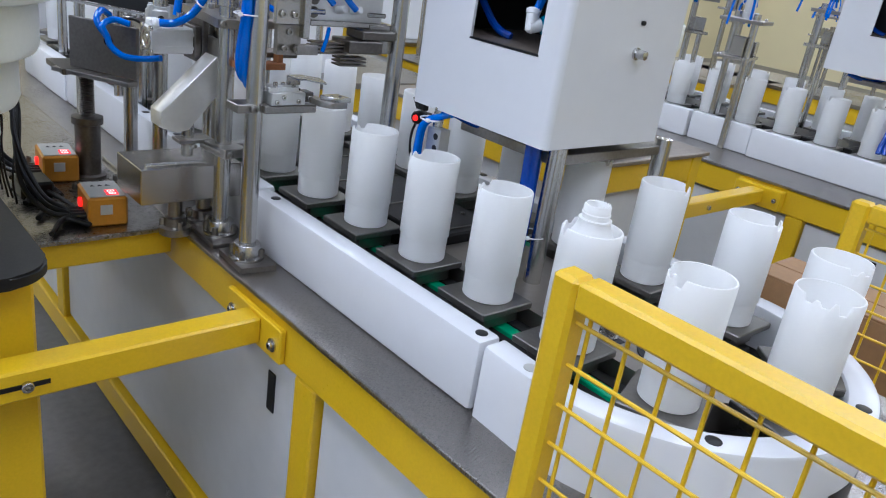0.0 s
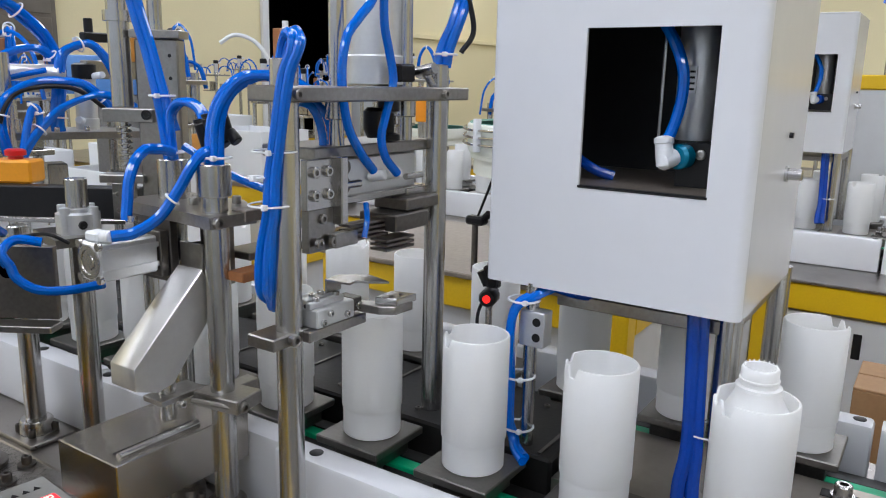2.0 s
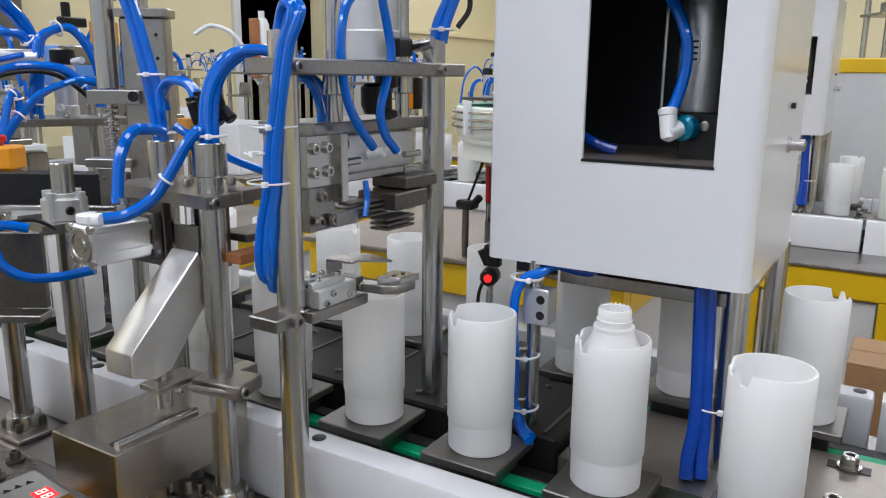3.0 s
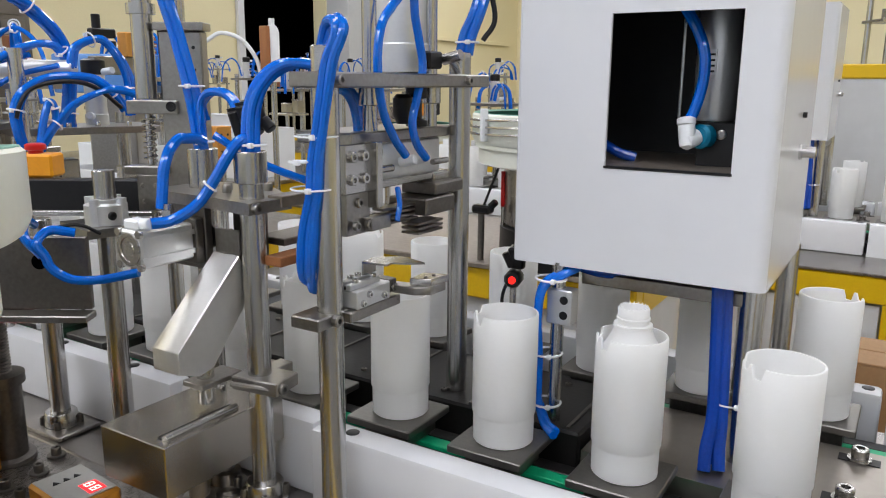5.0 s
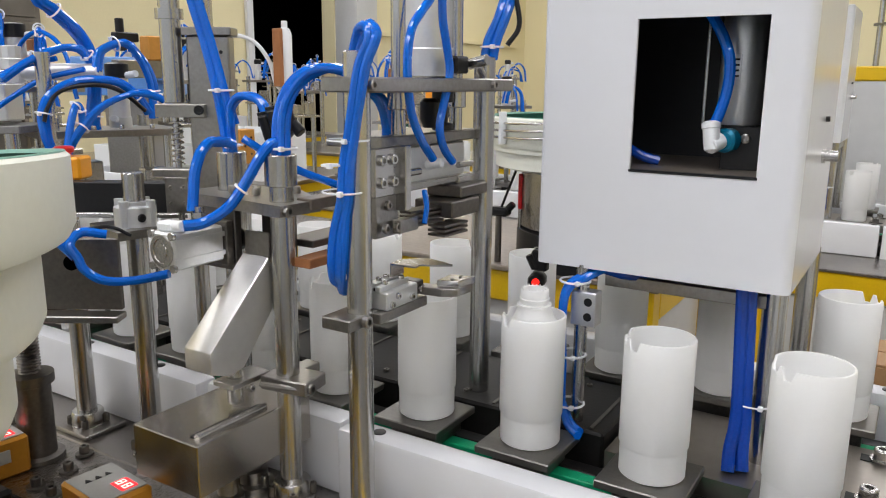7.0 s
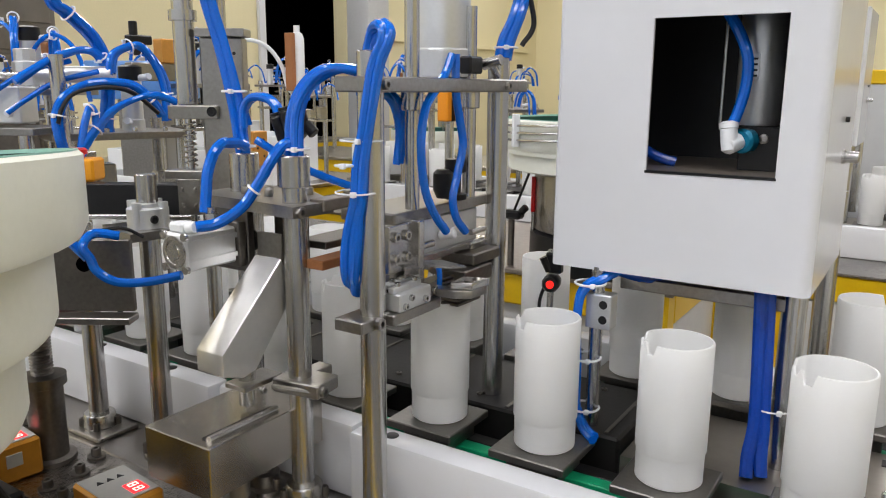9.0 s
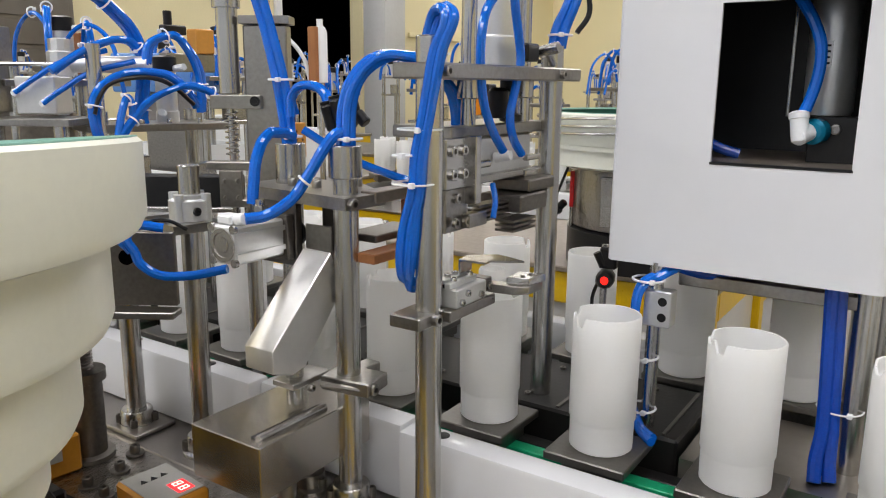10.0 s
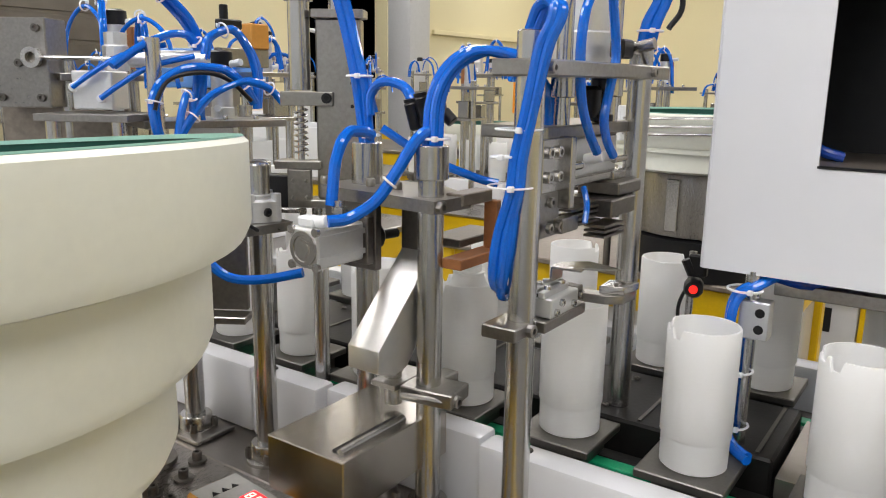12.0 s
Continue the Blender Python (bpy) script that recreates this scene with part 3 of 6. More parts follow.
    for ox, oy in ((0, 0), (0.007, 0.004), (-0.005, 0.007)):
        part("hose", tube(B(), [(0.822 + ox, 0.742 + oy, 0.262), (0.821 + ox, 0.739 + oy, 0.2), (0.818 + ox, 0.736 + oy, 0.14), (0.814 + ox * 1.2, 0.734 + oy * 1.2, 0.115), (0.808 + ox * 1.6, 0.733 + oy * 1.6, 0.09), (0.8 + ox * 1.8, 0.73 + oy * 1.8, 0.07)], 0.0068), NAVY, ob, "thick dark blue hose")
    tie_ring(ob, (0.831, 0.731, 0.137), 0.0212, wire=0.0009)
    part("hose", tube(B(), [(0.815, 0.9, 0.262), (0.83, 0.87, 0.254), (0.86, 0.84, 0.252), (0.88, 0.82, 0.262)], 0.006), NAVY, ob)
    return ob


cover_box(0, 0, True)
cover_box(1.62, 0.107, False)


# ---- clamps, posts and stations ----
def clamp_bm(x, y, z, ax, ay, th=0.014, w=0.036, length=0.07):
    """A split clamp block round a post, pointing along (ax, ay)."""
    a = math.atan2(ay, ax)
    m = Matrix.Translation((x, y, z)) @ Matrix.Rotation(a, 4, "Z")
    bm = box(B(), (-0.022, -w / 2, 0), (length, w / 2, th), 0.0012, m)
    return bm


def post_part(parent, x, y, z0, z1, r=0.0125, foot=True, name="post"):
    post = part(name, rod(B(), (x, y, z0), (x, y, z1), r, 24, bev=0.0012), SHAFT, parent, "polished steel post")
    if foot:
        bm = lathe(B(), [(0.026, 0), (0.026, 0.004), (0.021, 0.006), (0.0205, 0.022), (0.019, 0.024), (r + 0.0008, 0.024)], 24, Matrix.Translation((x, y, z0)))
        for k in range(4):
            a = radians(45 + 90 * k)
            sc = B()
            screw(sc, x + 0.0225 * math.cos(a), y + 0.0225 * math.sin(a), z0 + 0.0042, 0.0045, 0.012)
            part("cap_screw", sc, DARKST, post)
        part("foot_collar", bm, STEEL, post)


def ties(parent, places, r=0.011):
    for p in places:
        tie_ring(parent, p, r)


def bundle(parent, pts, n, r, spread, material=None, name="hose", seed=1):
    """Hoses tied together along one line; each is a part."""
    rng = random.Random(seed)
    for k in range(n):
        a = 2 * math.pi * k / max(n, 1) + 0.4
        o = Vector((math.cos(a), math.sin(a), 0.15 * math.sin(3 * a))) * (spread if n > 1 else 0)
        line = [Vector(p) + o + Vector((rng.uniform(-1, 1), rng.uniform(-1, 1), rng.uniform(-1, 1))) * spread * 0.3 for p in pts]
        part(name, tube(B(), line, r), material or BLUE, parent, "bright blue air hose")


AX, AY = 0.580, 1.056
CX, CY = 0.815, 1.053
BX, BY = 0.588, 1.162
EX, EY = 0.622, 1.270


def gripper_station():
    st = thing("gripper_gantry", 0, 0, T, "steel two-post gripper gantry with blue air hoses over the conveyor", "machine gantry")
    bm = prism(B(), [(0.553, 1.02), (0.606, 1.012), (0.610, 1.092), (0.556, 1.098)], 0.0005, 0.009)
    part("foot_plate", bm, PLATE, st)
    post_part(st, AX, AY, 0.009, 0.49)
    post_part(st, CX, CY, 0.082, 0.492, foot=False)
    bm = box(B(), (0.562, 1.034, 0.453), (0.852, 1.084, 0.467), 0.0015)
    screw(bm, 0.852, 1.06, 0.46, 0.006, 0.01, "x")
    screw(bm, 0.572, 1.034, 0.46, 0.005, 0.005, "y", -1)
    screw(bm, 0.8, 1.034, 0.46, 0.005, 0.005, "y", -1)
    part("bridge_plate", bm, DULL, st)
    # drive cylinder above the bridge with sensors
    part("drive_cylinder", lathe(B(), [(0.028, 0.4672), (0.036, 0.4692), (0.036, 0.498), (0.033, 0.5), (0.033, 0.62), (0.036, 0.622), (0.036, 0.65)], 32, Matrix.Translation((0.765, 1.1, 0))), ALU, st, "grey aluminium drive cylinder")
    part("valve", box(B(), (0.722, 1.035, 0.472), (0.748, 1.05, 0.49), 0.002), RUBBER, st)
    bm = rod(B(), (0.757, 1.04, 0.482), (0.757, 1.018, 0.487), 0.006, 12)
    rod(bm, (0.757, 1.03, 0.482), (0.77, 1.03, 0.47), 0.004, 10)
    part("flow_valve", bm, STEEL, st)
    for x in (0.66, 0.772):
        part("guide_bush", rod(B(), (x, 1.066, 0.405 + 0.03), (x, 1.066, 0.4575), 0.0115, 20, bev=0.001), SHAFT, st)
    # sensor cable guards on the pole: the finger holder
    bm = box(B(), (0.548, 1.044, 0.232), (0.605, 1.078, 0.244), 0.0012)
    box(bm, (0.585, 1.035, 0.2325), (0.668, 1.052, 0.2435), 0.0012)
    screw(bm, 0.572, 1.044, 0.238, 0.006, 0.006, "y", -1)
    part("finger_clamp", bm, DULL, st)
    bm = box(B(), (0.594, 1.034, 0.244), (0.648, 1.062, 0.262), 0.0012)
    box(bm, (0.592, 1.0405, 0.262), (0.640, 1.047, 0.268), 0.0008)
    box(bm, (0.598, 1.0505, 0.262), (0.646, 1.060, 0.269), 0.0008)
    part("finger_actuator", bm, ALU, st, "machined aluminium finger actuator")
    for x, y, z, ax in ((0.612, 1.034, 0.256, "y"), (0.636, 1.034, 0.25, "y"), (0.602, 1.034, 0.249, "y"), (0.604, 1.044, 0.268, "z"), (0.632, 1.044, 0.268, "z"), (0.61, 1.055, 0.269, "z"), (0.638, 1.056, 0.269, "z"), (0.622, 1.055, 0.269, "z")):
        bm = B()
        screw(bm, x, y, z, 0.0034, 0.0035, ax, -1 if ax == "y" else 1)
        part("cap_screw", bm, SHAFT, st)
    part("slide_gap", box(B(), (0.594, 1.0474, 0.2622), (0.646, 1.0502, 0.2655), 0), BLACK, st, "dark slot between the slides")
    bm = box(B(), (0.6484, 1.036, 0.248), (0.662, 1.058, 0.262), 0.001)
    part("finger_knuckle", bm, DARKST, st)
    bm = B()
    screw(bm, 0.655, 1.036, 0.254, 0.0042, 0.004, "y", -1)
    part("cap_screw", bm, SHAFT, st)
    bm = prism(B(), [(0.655, 1.034), (0.658, 1.012), (0.668, 0.998), (0.694, 0.996), (0.699, 1.006), (0.674, 1.014), (0.668, 1.05), (0.66, 1.052)], 0.247, 0.2555)
    bmesh.ops.bevel(bm, geom=list(bm.edges), offset=0.0008, segments=1, affect="EDGES")
    part("lower_finger", bm, DULL, st)
    bm = prism(B(), [(0.662, 1.02), (0.671, 0.999), (0.699, 0.995), (0.692, 1.022)], 0.2557, 0.263)
    bmesh.ops.bevel(bm, geom=list(bm.edges), offset=0.0006, segments=1, affect="EDGES")
    pad = part("finger_pad", bm, STEEL, st)
    for x, y in ((0.674, 1.008), (0.687, 1.006)):
        bm = B()
        screw(bm, x, y, 0.263, 0.0022, 0.0012)
        part("cap_screw", bm, DARKST, pad)
    bm = prism(B(), [(0.626, 1.053), (0.629, 1.024), (0.64, 1.026), (0.646, 1.012), (0.657, 0.998), (0.662, 1.012), (0.668, 1.034), (0.648, 1.056)], 0.2815, 0.2835)
    part("upper_finger", bm, STEEL, st, "thin bent steel finger")
    part("finger_riser", box(B(), (0.626, 1.051, 0.2692), (0.648, 1.0535, 0.2813), 0.0006), STEEL, st)
    # hoses up post A
    bundle(st, [(0.584, 1.079, 0.266), (0.572, 1.077, 0.276), (0.566, 1.073, 0.295), (0.564, 1.068, 0.322), (0.563, 1.059, 0.355), (0.562, 1.054, 0.386), (0.562, 1.048, 0.416), (0.562, 1.042, 0.446), (0.563, 1.035, 0.476),
                (0.565, 1.028, 0.495), (0.568, 1.027, 0.505), (0.572, 1.036, 0.511), (0.576, 1.047, 0.504), (0.578, 1.054, 0.488)], 3, 0.0047, 0.0037, seed=3)
    for p in ((0.5695, 1.0655, 0.362), (0.572, 1.061, 0.41)):
        tie_ring(st, p, 0.0195, wire=0.0009)
    tie_ring(st, (0.5535, 1.066, 0.388), 0.0085, wire=0.0011)
    part("hose", tube(B(), [(0.59, 1.079, 0.258), (0.577, 1.076, 0.264), (0.57, 1.069, 0.284), (0.566, 1.062, 0.312), (0.564, 1.058, 0.345)], 0.0042), BLUE, st)
    # hose pair hanging to the carriage, hoses on post C
    bundle(st, [(0.82, 1.052, 0.488), (0.822, 1.047, 0.51), (0.828, 1.038, 0.54), (0.85, 1.03, 0.6)], 3, 0.0055, 0.005, seed=4)
    ties(st, [(0.822, 1.048, 0.503)], 0.013)
    part("sensor_cable", tube(B(), [(0.826, 1.03, 0.505), (0.835, 1.02, 0.53), (0.83, 1.03, 0.58)], 0.003), RUBBER, st)
    bundle(st, [(0.61, 1.09, 0.455), (0.64, 1.08, 0.45), (0.655, 1.075, 0.42), (0.655, 1.08, 0.38)], 2, 0.004, 0.007, seed=8)
    return st


def gripper_carriage():
    """The part of the gantry that rises and falls."""
    st = thing("gripper_carriage", 0, 0, T, "steel gripper carriage with twin cylinder and dark comb jaws", "gripper")
    bm = box(B(), (0.62, 1.025, 0.398), (0.812, 1.095, 0.41), 0.0015)
    part("top_plate", bm, DULL, st)
    for x in (0.66, 0.772):
        part("guide_shaft", rod(B(), (x, 1.066, 0.41), (x, 1.066, 0.62), 0.0075, 18), SHAFT, st)
    bm = lathe(B(), [(0.006, 0.41), (0.012, 0.412), (0.012, 0.418), (0.006, 0.42), (0.006, 0.44), (0.012, 0.442), (0.012, 0.456)], 16, Matrix.Translation((0.735, 1.06, 0)))
    part("coupling", bm, RUBBER, st, "black floating coupling")
    part("shock_absorber", lathe(B(), [(0.007, 0.415), (0.011, 0.424), (0.011, 0.442), (0.007, 0.446)], 16, Matrix.Translation((0.715, 1.03, 0))), RUBBER, st)
    # twin cylinder block
    bm = box(B(), (0.655, 1.03, 0.358), (0.79, 1.075, 0.397), 0.002)
    part("cylinder_block", bm, ALU, st)
    bm = box(B(), (0.66, 1.022, 0.352), (0.795, 1.03, 0.36), 0.001)
    part("front_rail", bm, STEEL, st)
    bm = B()
    for x, z in ((0.668, 0.388), (0.668, 0.37)):
        lathe(bm, [(0.008, 0), (0.008, 0.002), (0.005, 0.002), (0.004, 0.001), (0, 0.001)], 18, Matrix.Translation((x, 1.03, z)) @ pose(0, 0, 0, 90, 0, 0))
    part("end_cap", bm, DARKST, st)
    part("piston_rod", rod(B(), (0.645, 1.02, 0.372), (0.68, 1.02, 0.372), 0.004, 12), SHAFT, st)
    bm = B()
    for k in range(2):
        rod(bm, (0.706 + 0.026 * k, 1.028, 0.375), (0.709 + 0.026 * k, 1.01, 0.379), 0.0055, 14, bev=0.001)
    part("push_fitting", bm, TIE, st)
    part("adjuster", rod(B(), (0.755, 1.018, 0.372), (0.785, 1.018, 0.372), 0.0035, 10), STEEL, st)
    # left bracket with bolts
    bm = box(B(), (0.604, 1.02, 0.352), (0.652, 1.028, 0.4), 0.001)
    box(bm, (0.644, 1.012, 0.335), (0.654, 1.03, 0.401), 0.001)
    for x, z in ((0.614, 0.388), (0.632, 0.388), (0.614, 0.366), (0.633, 0.366)):
        screw(bm, x, 1.02, z, 0.0055, 0.004, "y", -1)
    part("bracket", bm, STEEL, st)
    bm = box(B(), (0.61, 1.024, 0.31), (0.648, 1.034, 0.352), 0.001)
    box(bm, (0.638, 1.015, 0.312), (0.672, 1.027, 0.326), 0.001)
    for x, z in ((0.628, 0.342), (0.619, 0.32), (0.638, 0.319)):
        screw(bm, x, 1.024 if z > 0.33 else 1.02, z, 0.005, 0.004, "y", -1)
    part("jaw_arm", bm, DULL, st)
    bm = box(B(), (0.762, 1.02, 0.315), (0.812, 1.06, 0.358), 0.001)
    screw(bm, 0.8, 1.02, 0.348, 0.003, 0.002, "y", -1)
    part("bracket", bm, STEEL, st)
    for k in range(4):
        part("comb_blade", prism(B(), [(0.662, 1.018), (0.72, 1.014), (0.722, 1.03), (0.662, 1.032)], 0.314 + 0.005 * k, 0.3165 + 0.005 * k), DARKST, st)
    part("right_jaw", box(B(), (0.715, 1.0, 0.318), (0.775, 1.05, 0.336), 0.0015), DARKST, st, "dark steel gripper jaw")
    for k in range(3):
        part("comb_blade", prism(B(), [(0.7, 1.0), (0.745, 0.998), (0.745, 1.02), (0.7, 1.022)], 0.3 + 0.005 * k, 0.3025 + 0.005 * k), DARKST, st)
    part("upper_jaw", box(B(), (0.74, 1.004, 0.337), (0.80, 1.05, 0.35), 0.0015), DARKST, st)
    part("hose", tube(B(), [(0.685, 1.006, 0.385), (0.664, 1.006, 0.405), (0.645, 1.006, 0.434), (0.638, 1.006, 0.477), (0.645, 1.006, 0.511), (0.663, 1.006, 0.530), (0.680, 1.006, 0.545), (0.693, 1.006, 0.565)], 0.0045), BLUE, st)
    part("hose", tube(B(), [(0.724, 1.006, 0.379), (0.705, 1.006, 0.396), (0.697, 1.006, 0.418), (0.706, 1.006, 0.444), (0.716, 1.006, 0.473), (0.709, 1.006, 0.501), (0.701, 1.006, 0.528), (0.700, 1.006, 0.566)], 0.0045), BLUE, st)
    part("hose", tube(B(), [(0.69, 1.02, 0.35), (0.682, 1.012, 0.335), (0.675, 1.01, 0.318)], 0.003), BLUE, st)
    for o in st.children:
        if not o.name.startswith(("guide_shaft", "coupling")):
            o.data.transform(Matrix.Translation((0, 0.034, 0)))
    return st


def pusher_station():
    """Post pair with top plate, air cylinder and collecting tray."""
    st = thing("pusher_station", 0, 0, T, "steel pusher station on posts with air cylinder and hoses", "machine station")
    bm = prism(B(), [(0.556, 1.118), (0.61, 1.115), (0.612, 1.205), (0.558, 1.208)], 0.0005, 0.007)
    part("foot_plate", bm, PLATE, st)
    post_part(st, BX, BY, 0.007, 0.388)
    part("sleeve", rod(B(), (BX, BY, 0.358), (BX, BY, 0.39), 0.0165, 24, bev=0.001), SHAFT, st)
    post_part(st, EX, EY, 0.0005, 0.37, 0.0125)
    part("sleeve", rod(B(), (EX, EY, 0.338), (EX, EY, 0.385), 0.0165, 24, bev=0.001), SHAFT, st)
    bm = prism(B(), [(0.562, 1.14), (0.618, 1.136), (0.66, 1.2), (0.66, 1.3), (0.6, 1.305), (0.575, 1.29), (0.57, 1.2)], 0.33, 0.342)
    for x, y in ((0.604, 1.215), (0.62, 1.23), (0.64, 1.19), (0.604, 1.25), (0.59, 1.3)):
        screw(bm, x, y, 0.342, 0.005, 0.008)
    screw(bm, 0.57, 1.14, 0.336, 0.006, 0.006, "y", -1)
    part("top_plate", bm, DULL, st)
    bm = box(B(), (0.602, 1.135, 0.3325), (0.655, 1.155, 0.3445), 0.001)
    part("split_block", bm, BROWN, st)
    bm = clamp_bm(BX, BY, 0.14, 0.15, -1, 0.015, 0.04, 0.035)
    box(bm, (BX + 0.012, BY - 0.005, 0.1405), (BX + 0.046, BY + 0.014, 0.1545), 0.001)
    rod(bm, (BX - 0.03, BY + 0.012, 0.15), (BX - 0.012, BY - 0.03, 0.146), 0.003, 8)
    screw(bm, BX - 0.006, BY - 0.035, 0.147, 0.006, 0.006, "y", -1)
    part("tray_clamp", bm, DULL, st)
    # air cylinder with square body and round end face
    bm = box(B(), (0.502, 1.226, 0.276), (0.566, 1.262, 0.314), 0.002)
    for z in (0.285, 0.305):
        box(bm, (0.502, 1.2245, z - 0.0025), (0.566, 1.2262, z + 0.0025), 0)
    part("air_cylinder", bm, ALU, st, "square aluminium air cylinder")
    bm = lathe(B(), [(0.0165, 0), (0.0165, 0.002), (0.0125, 0.002), (0.012, 0.0008), (0.008, 0.0008), (0.0075, 0.002), (0, 0.002)], 28, Matrix.Translation((0.502, 1.244, 0.295)) @ pose(0, 0, 0, 0, -90, 0))
    for a in range(4):
        yy, zz = 1.244 + 0.0155 * (1 if a % 2 else -1), 0.295 + 0.0165 * (1 if a > 1 else -1)
        rod(bm, (0.5, yy, zz), (0.504, yy, zz), 0.0042, 12)
    part("end_cap", bm, STEEL, st)
    part("flange", box(B(), (0.566, 1.222, 0.27), (0.576, 1.266, 0.318), 0.001), DARKST, st)
    bm = rod(B(), (0.576, 1.242, 0.293), (0.602, 1.236, 0.293), 0.0125, 20, bev=0.003)
    rod(bm, (0.6, 1.236, 0.293), (0.624, 1.232, 0.293), 0.005, 12)
    part("shock_absorber", bm, RUBBER, st, "black rubber shock absorber")
    bm = box(B(), (0.505, 1.236, 0.314), (0.521, 1.256, 0.324), 0.002)
    rod(bm, (0.513, 1.236, 0.319), (0.513, 1.224, 0.321), 0.006, 14, bev=0.001)
    part("push_fitting", bm, TIE, st)
    bm = rod(B(), (0.552, 1.245, 0.314), (0.552, 1.245, 0.334), 0.005, 12)
    rod(bm, (0.552, 1.245, 0.322), (0.552, 1.245, 0.328), 0.008, 6)
    part("flow_valve", bm, STEEL, st)
    part("hanger", box(B(), (0.578, 1.222, 0.262), (0.588, 1.29, 0.3295), 0.001), DARKST, st)
    part("side_plate", box(B(), (0.61, 1.17, 0.262), (0.618, 1.215, 0.329), 0.001), DARKST, st)
    part("slide_plate", box(B(), (0.62, 1.15, 0.288), (0.7, 1.19, 0.296), 0.001), DARKST, st)
    # brown insulating stop beside the bottles
    bm = box(B(), (0.655, 1.13, 0.277), (0.664, 1.145, 0.333), 0.001)
    box(bm, (0.59, 1.128, 0.274), (0.668, 1.15, 0.284), 0.001)
    part("stop_block", bm, COPPER, st, "brown phenolic stop block")
    # hoses
    part("hose", tube(B(), [(0.513, 1.224, 0.321), (0.531, 1.214, 0.323), (0.548, 1.197, 0.338), (0.56, 1.184, 0.362), (0.57, 1.172, 0.388), (0.579, 1.165, 0.401), (0.588, 1.163, 0.4), (0.592, 1.162, 0.386)], 0.0056), BLUE, st)
    tie_ring(st, (0.557, 1.187, 0.356), 0.0072, (0.5, -0.5, 0.8))
    bundle(st, [(0.59, 1.162, 0.386), (0.592, 1.16, 0.43), (0.6, 1.15, 0.458), (0.612, 1.13, 0.474), (0.628, 1.105, 0.474), (0.64, 1.09, 0.462)], 4, 0.0046, 0.0052, seed=12)
    bundle(st, [(EX, EY, 0.38), (0.619, 1.274, 0.44), (0.612, 1.285, 0.5), (0.604, 1.297, 0.56), (0.6, 1.3, 0.64)], 3, 0.0052, 0.0042, seed=13)
    ties(st, [(EX, EY, 0.392), (0.618, 1.276, 0.452), (0.592, 1.16, 0.396)], 0.013)
    part("hose", tube(B(), [(0.612, 1.255, 0.393), (0.602, 1.255, 0.397), (0.591, 1.255, 0.398), (0.579, 1.255, 0.398), (0.569, 1.255, 0.391), (0.563, 1.255, 0.382), (0.557, 1.255, 0.367), (0.554, 1.255, 0.348), (0.551, 1.255, 0.328)], 0.0058), BLUE, st)
    bundle(st, [(0.617, 1.260, 0.414), (0.617, 1.260, 0.433), (0.617, 1.248, 0.444), (0.617, 1.231, 0.446), (0.617, 1.214, 0.438), (0.617, 1.203, 0.421), (0.617, 1.195, 0.414)], 2, 0.0046, 0.0042, seed=15)
    part("hose", tube(B(), [(0.622, 1.25, 0.4), (0.65, 1.21, 0.37), (0.68, 1.17, 0.35), (0.69, 1.15, 0.345)], 0.0045), BLUE, st)
    for k, (y, z) in enumerate(((1.196, 0.416), (1.184, 0.422), (1.168, 0.426))):
        bm = rod(B(), (0.612, y, z - 0.014), (0.606, y + 0.004, z + 0.012), 0.0078, 14, bev=0.0015)
        rod(bm, (0.612, y - 0.002, z - 0.006), (0.614, y - 0.012, z - 0.016), 0.0062, 12, bev=0.001)
        rod(bm, (0.6055, y + 0.0045, z + 0.012), (0.605, y + 0.005, z + 0.015), 0.0066, 12)
        part("hose_splitter", bm, RUBBER, st, "black plastic hose splitter")
    part("hose", tube(B(), [(0.487, 1.365, 0.275), (0.49, 1.36, 0.262), (0.502, 1.345, 0.25), (0.52, 1.318, 0.25), (0.54, 1.285, 0.258)], 0.005), BLUE, st)
    part("hose", tube(B(), [(0.487, 1.365, 0.275), (0.482, 1.37, 0.29), (0.5, 1.375, 0.3), (0.52, 1.36, 0.296)], 0.005), BLUE, st)
    return st


def collecting_tray():
    t = thing("collecting_tray", 0, 0, T, "bent stainless steel collecting tray with slotted top", "tray")
    x0, x1, y0, y1, z0, z1 = 0.462, 0.625, 1.162, 1.258, 0.066, 0.121
    bm = box(B(), (x0, y0, z0), (x1 - 0.004, y1, z1), 0.001)
    part("body", bm, TRAYM, t)
    part("slot_edge", rod(B(), (x0 + 0.012, y0 + 0.014, z1 + 0.001), (x1 - 0.06, y0 + 0.014, z1 + 0.001), 0.004, 12), SHAFT, t)
    part("slot", box(B(), (x0 + 0.012, y0 + 0.018, z1 + 0.0003), (x1 - 0.06, y0 + 0.024, z1 + 0.0012), 0), BLACK, t)
    for x, y in ((0.53, 1.2), (0.585, 1.22)):
        bm = rod(B(), (x, y, 0.0005), (x, y, z0), 0.011, 18)
        lathe(bm, [(0.024, 0.0005), (0.024, 0.012), (0.017, 0.014), (0.017, 0.028), (0.012, 0.03)], 20, Matrix.Translation((x, y, 0)))
        for k in range(3):
            a = radians(30 + 120 * k)
            screw(bm, x + 0.019 * math.cos(a), y + 0.019 * math.sin(a), 0.012, 0.005, 0.012)
        part("leg", bm, DULL, t)
    return t


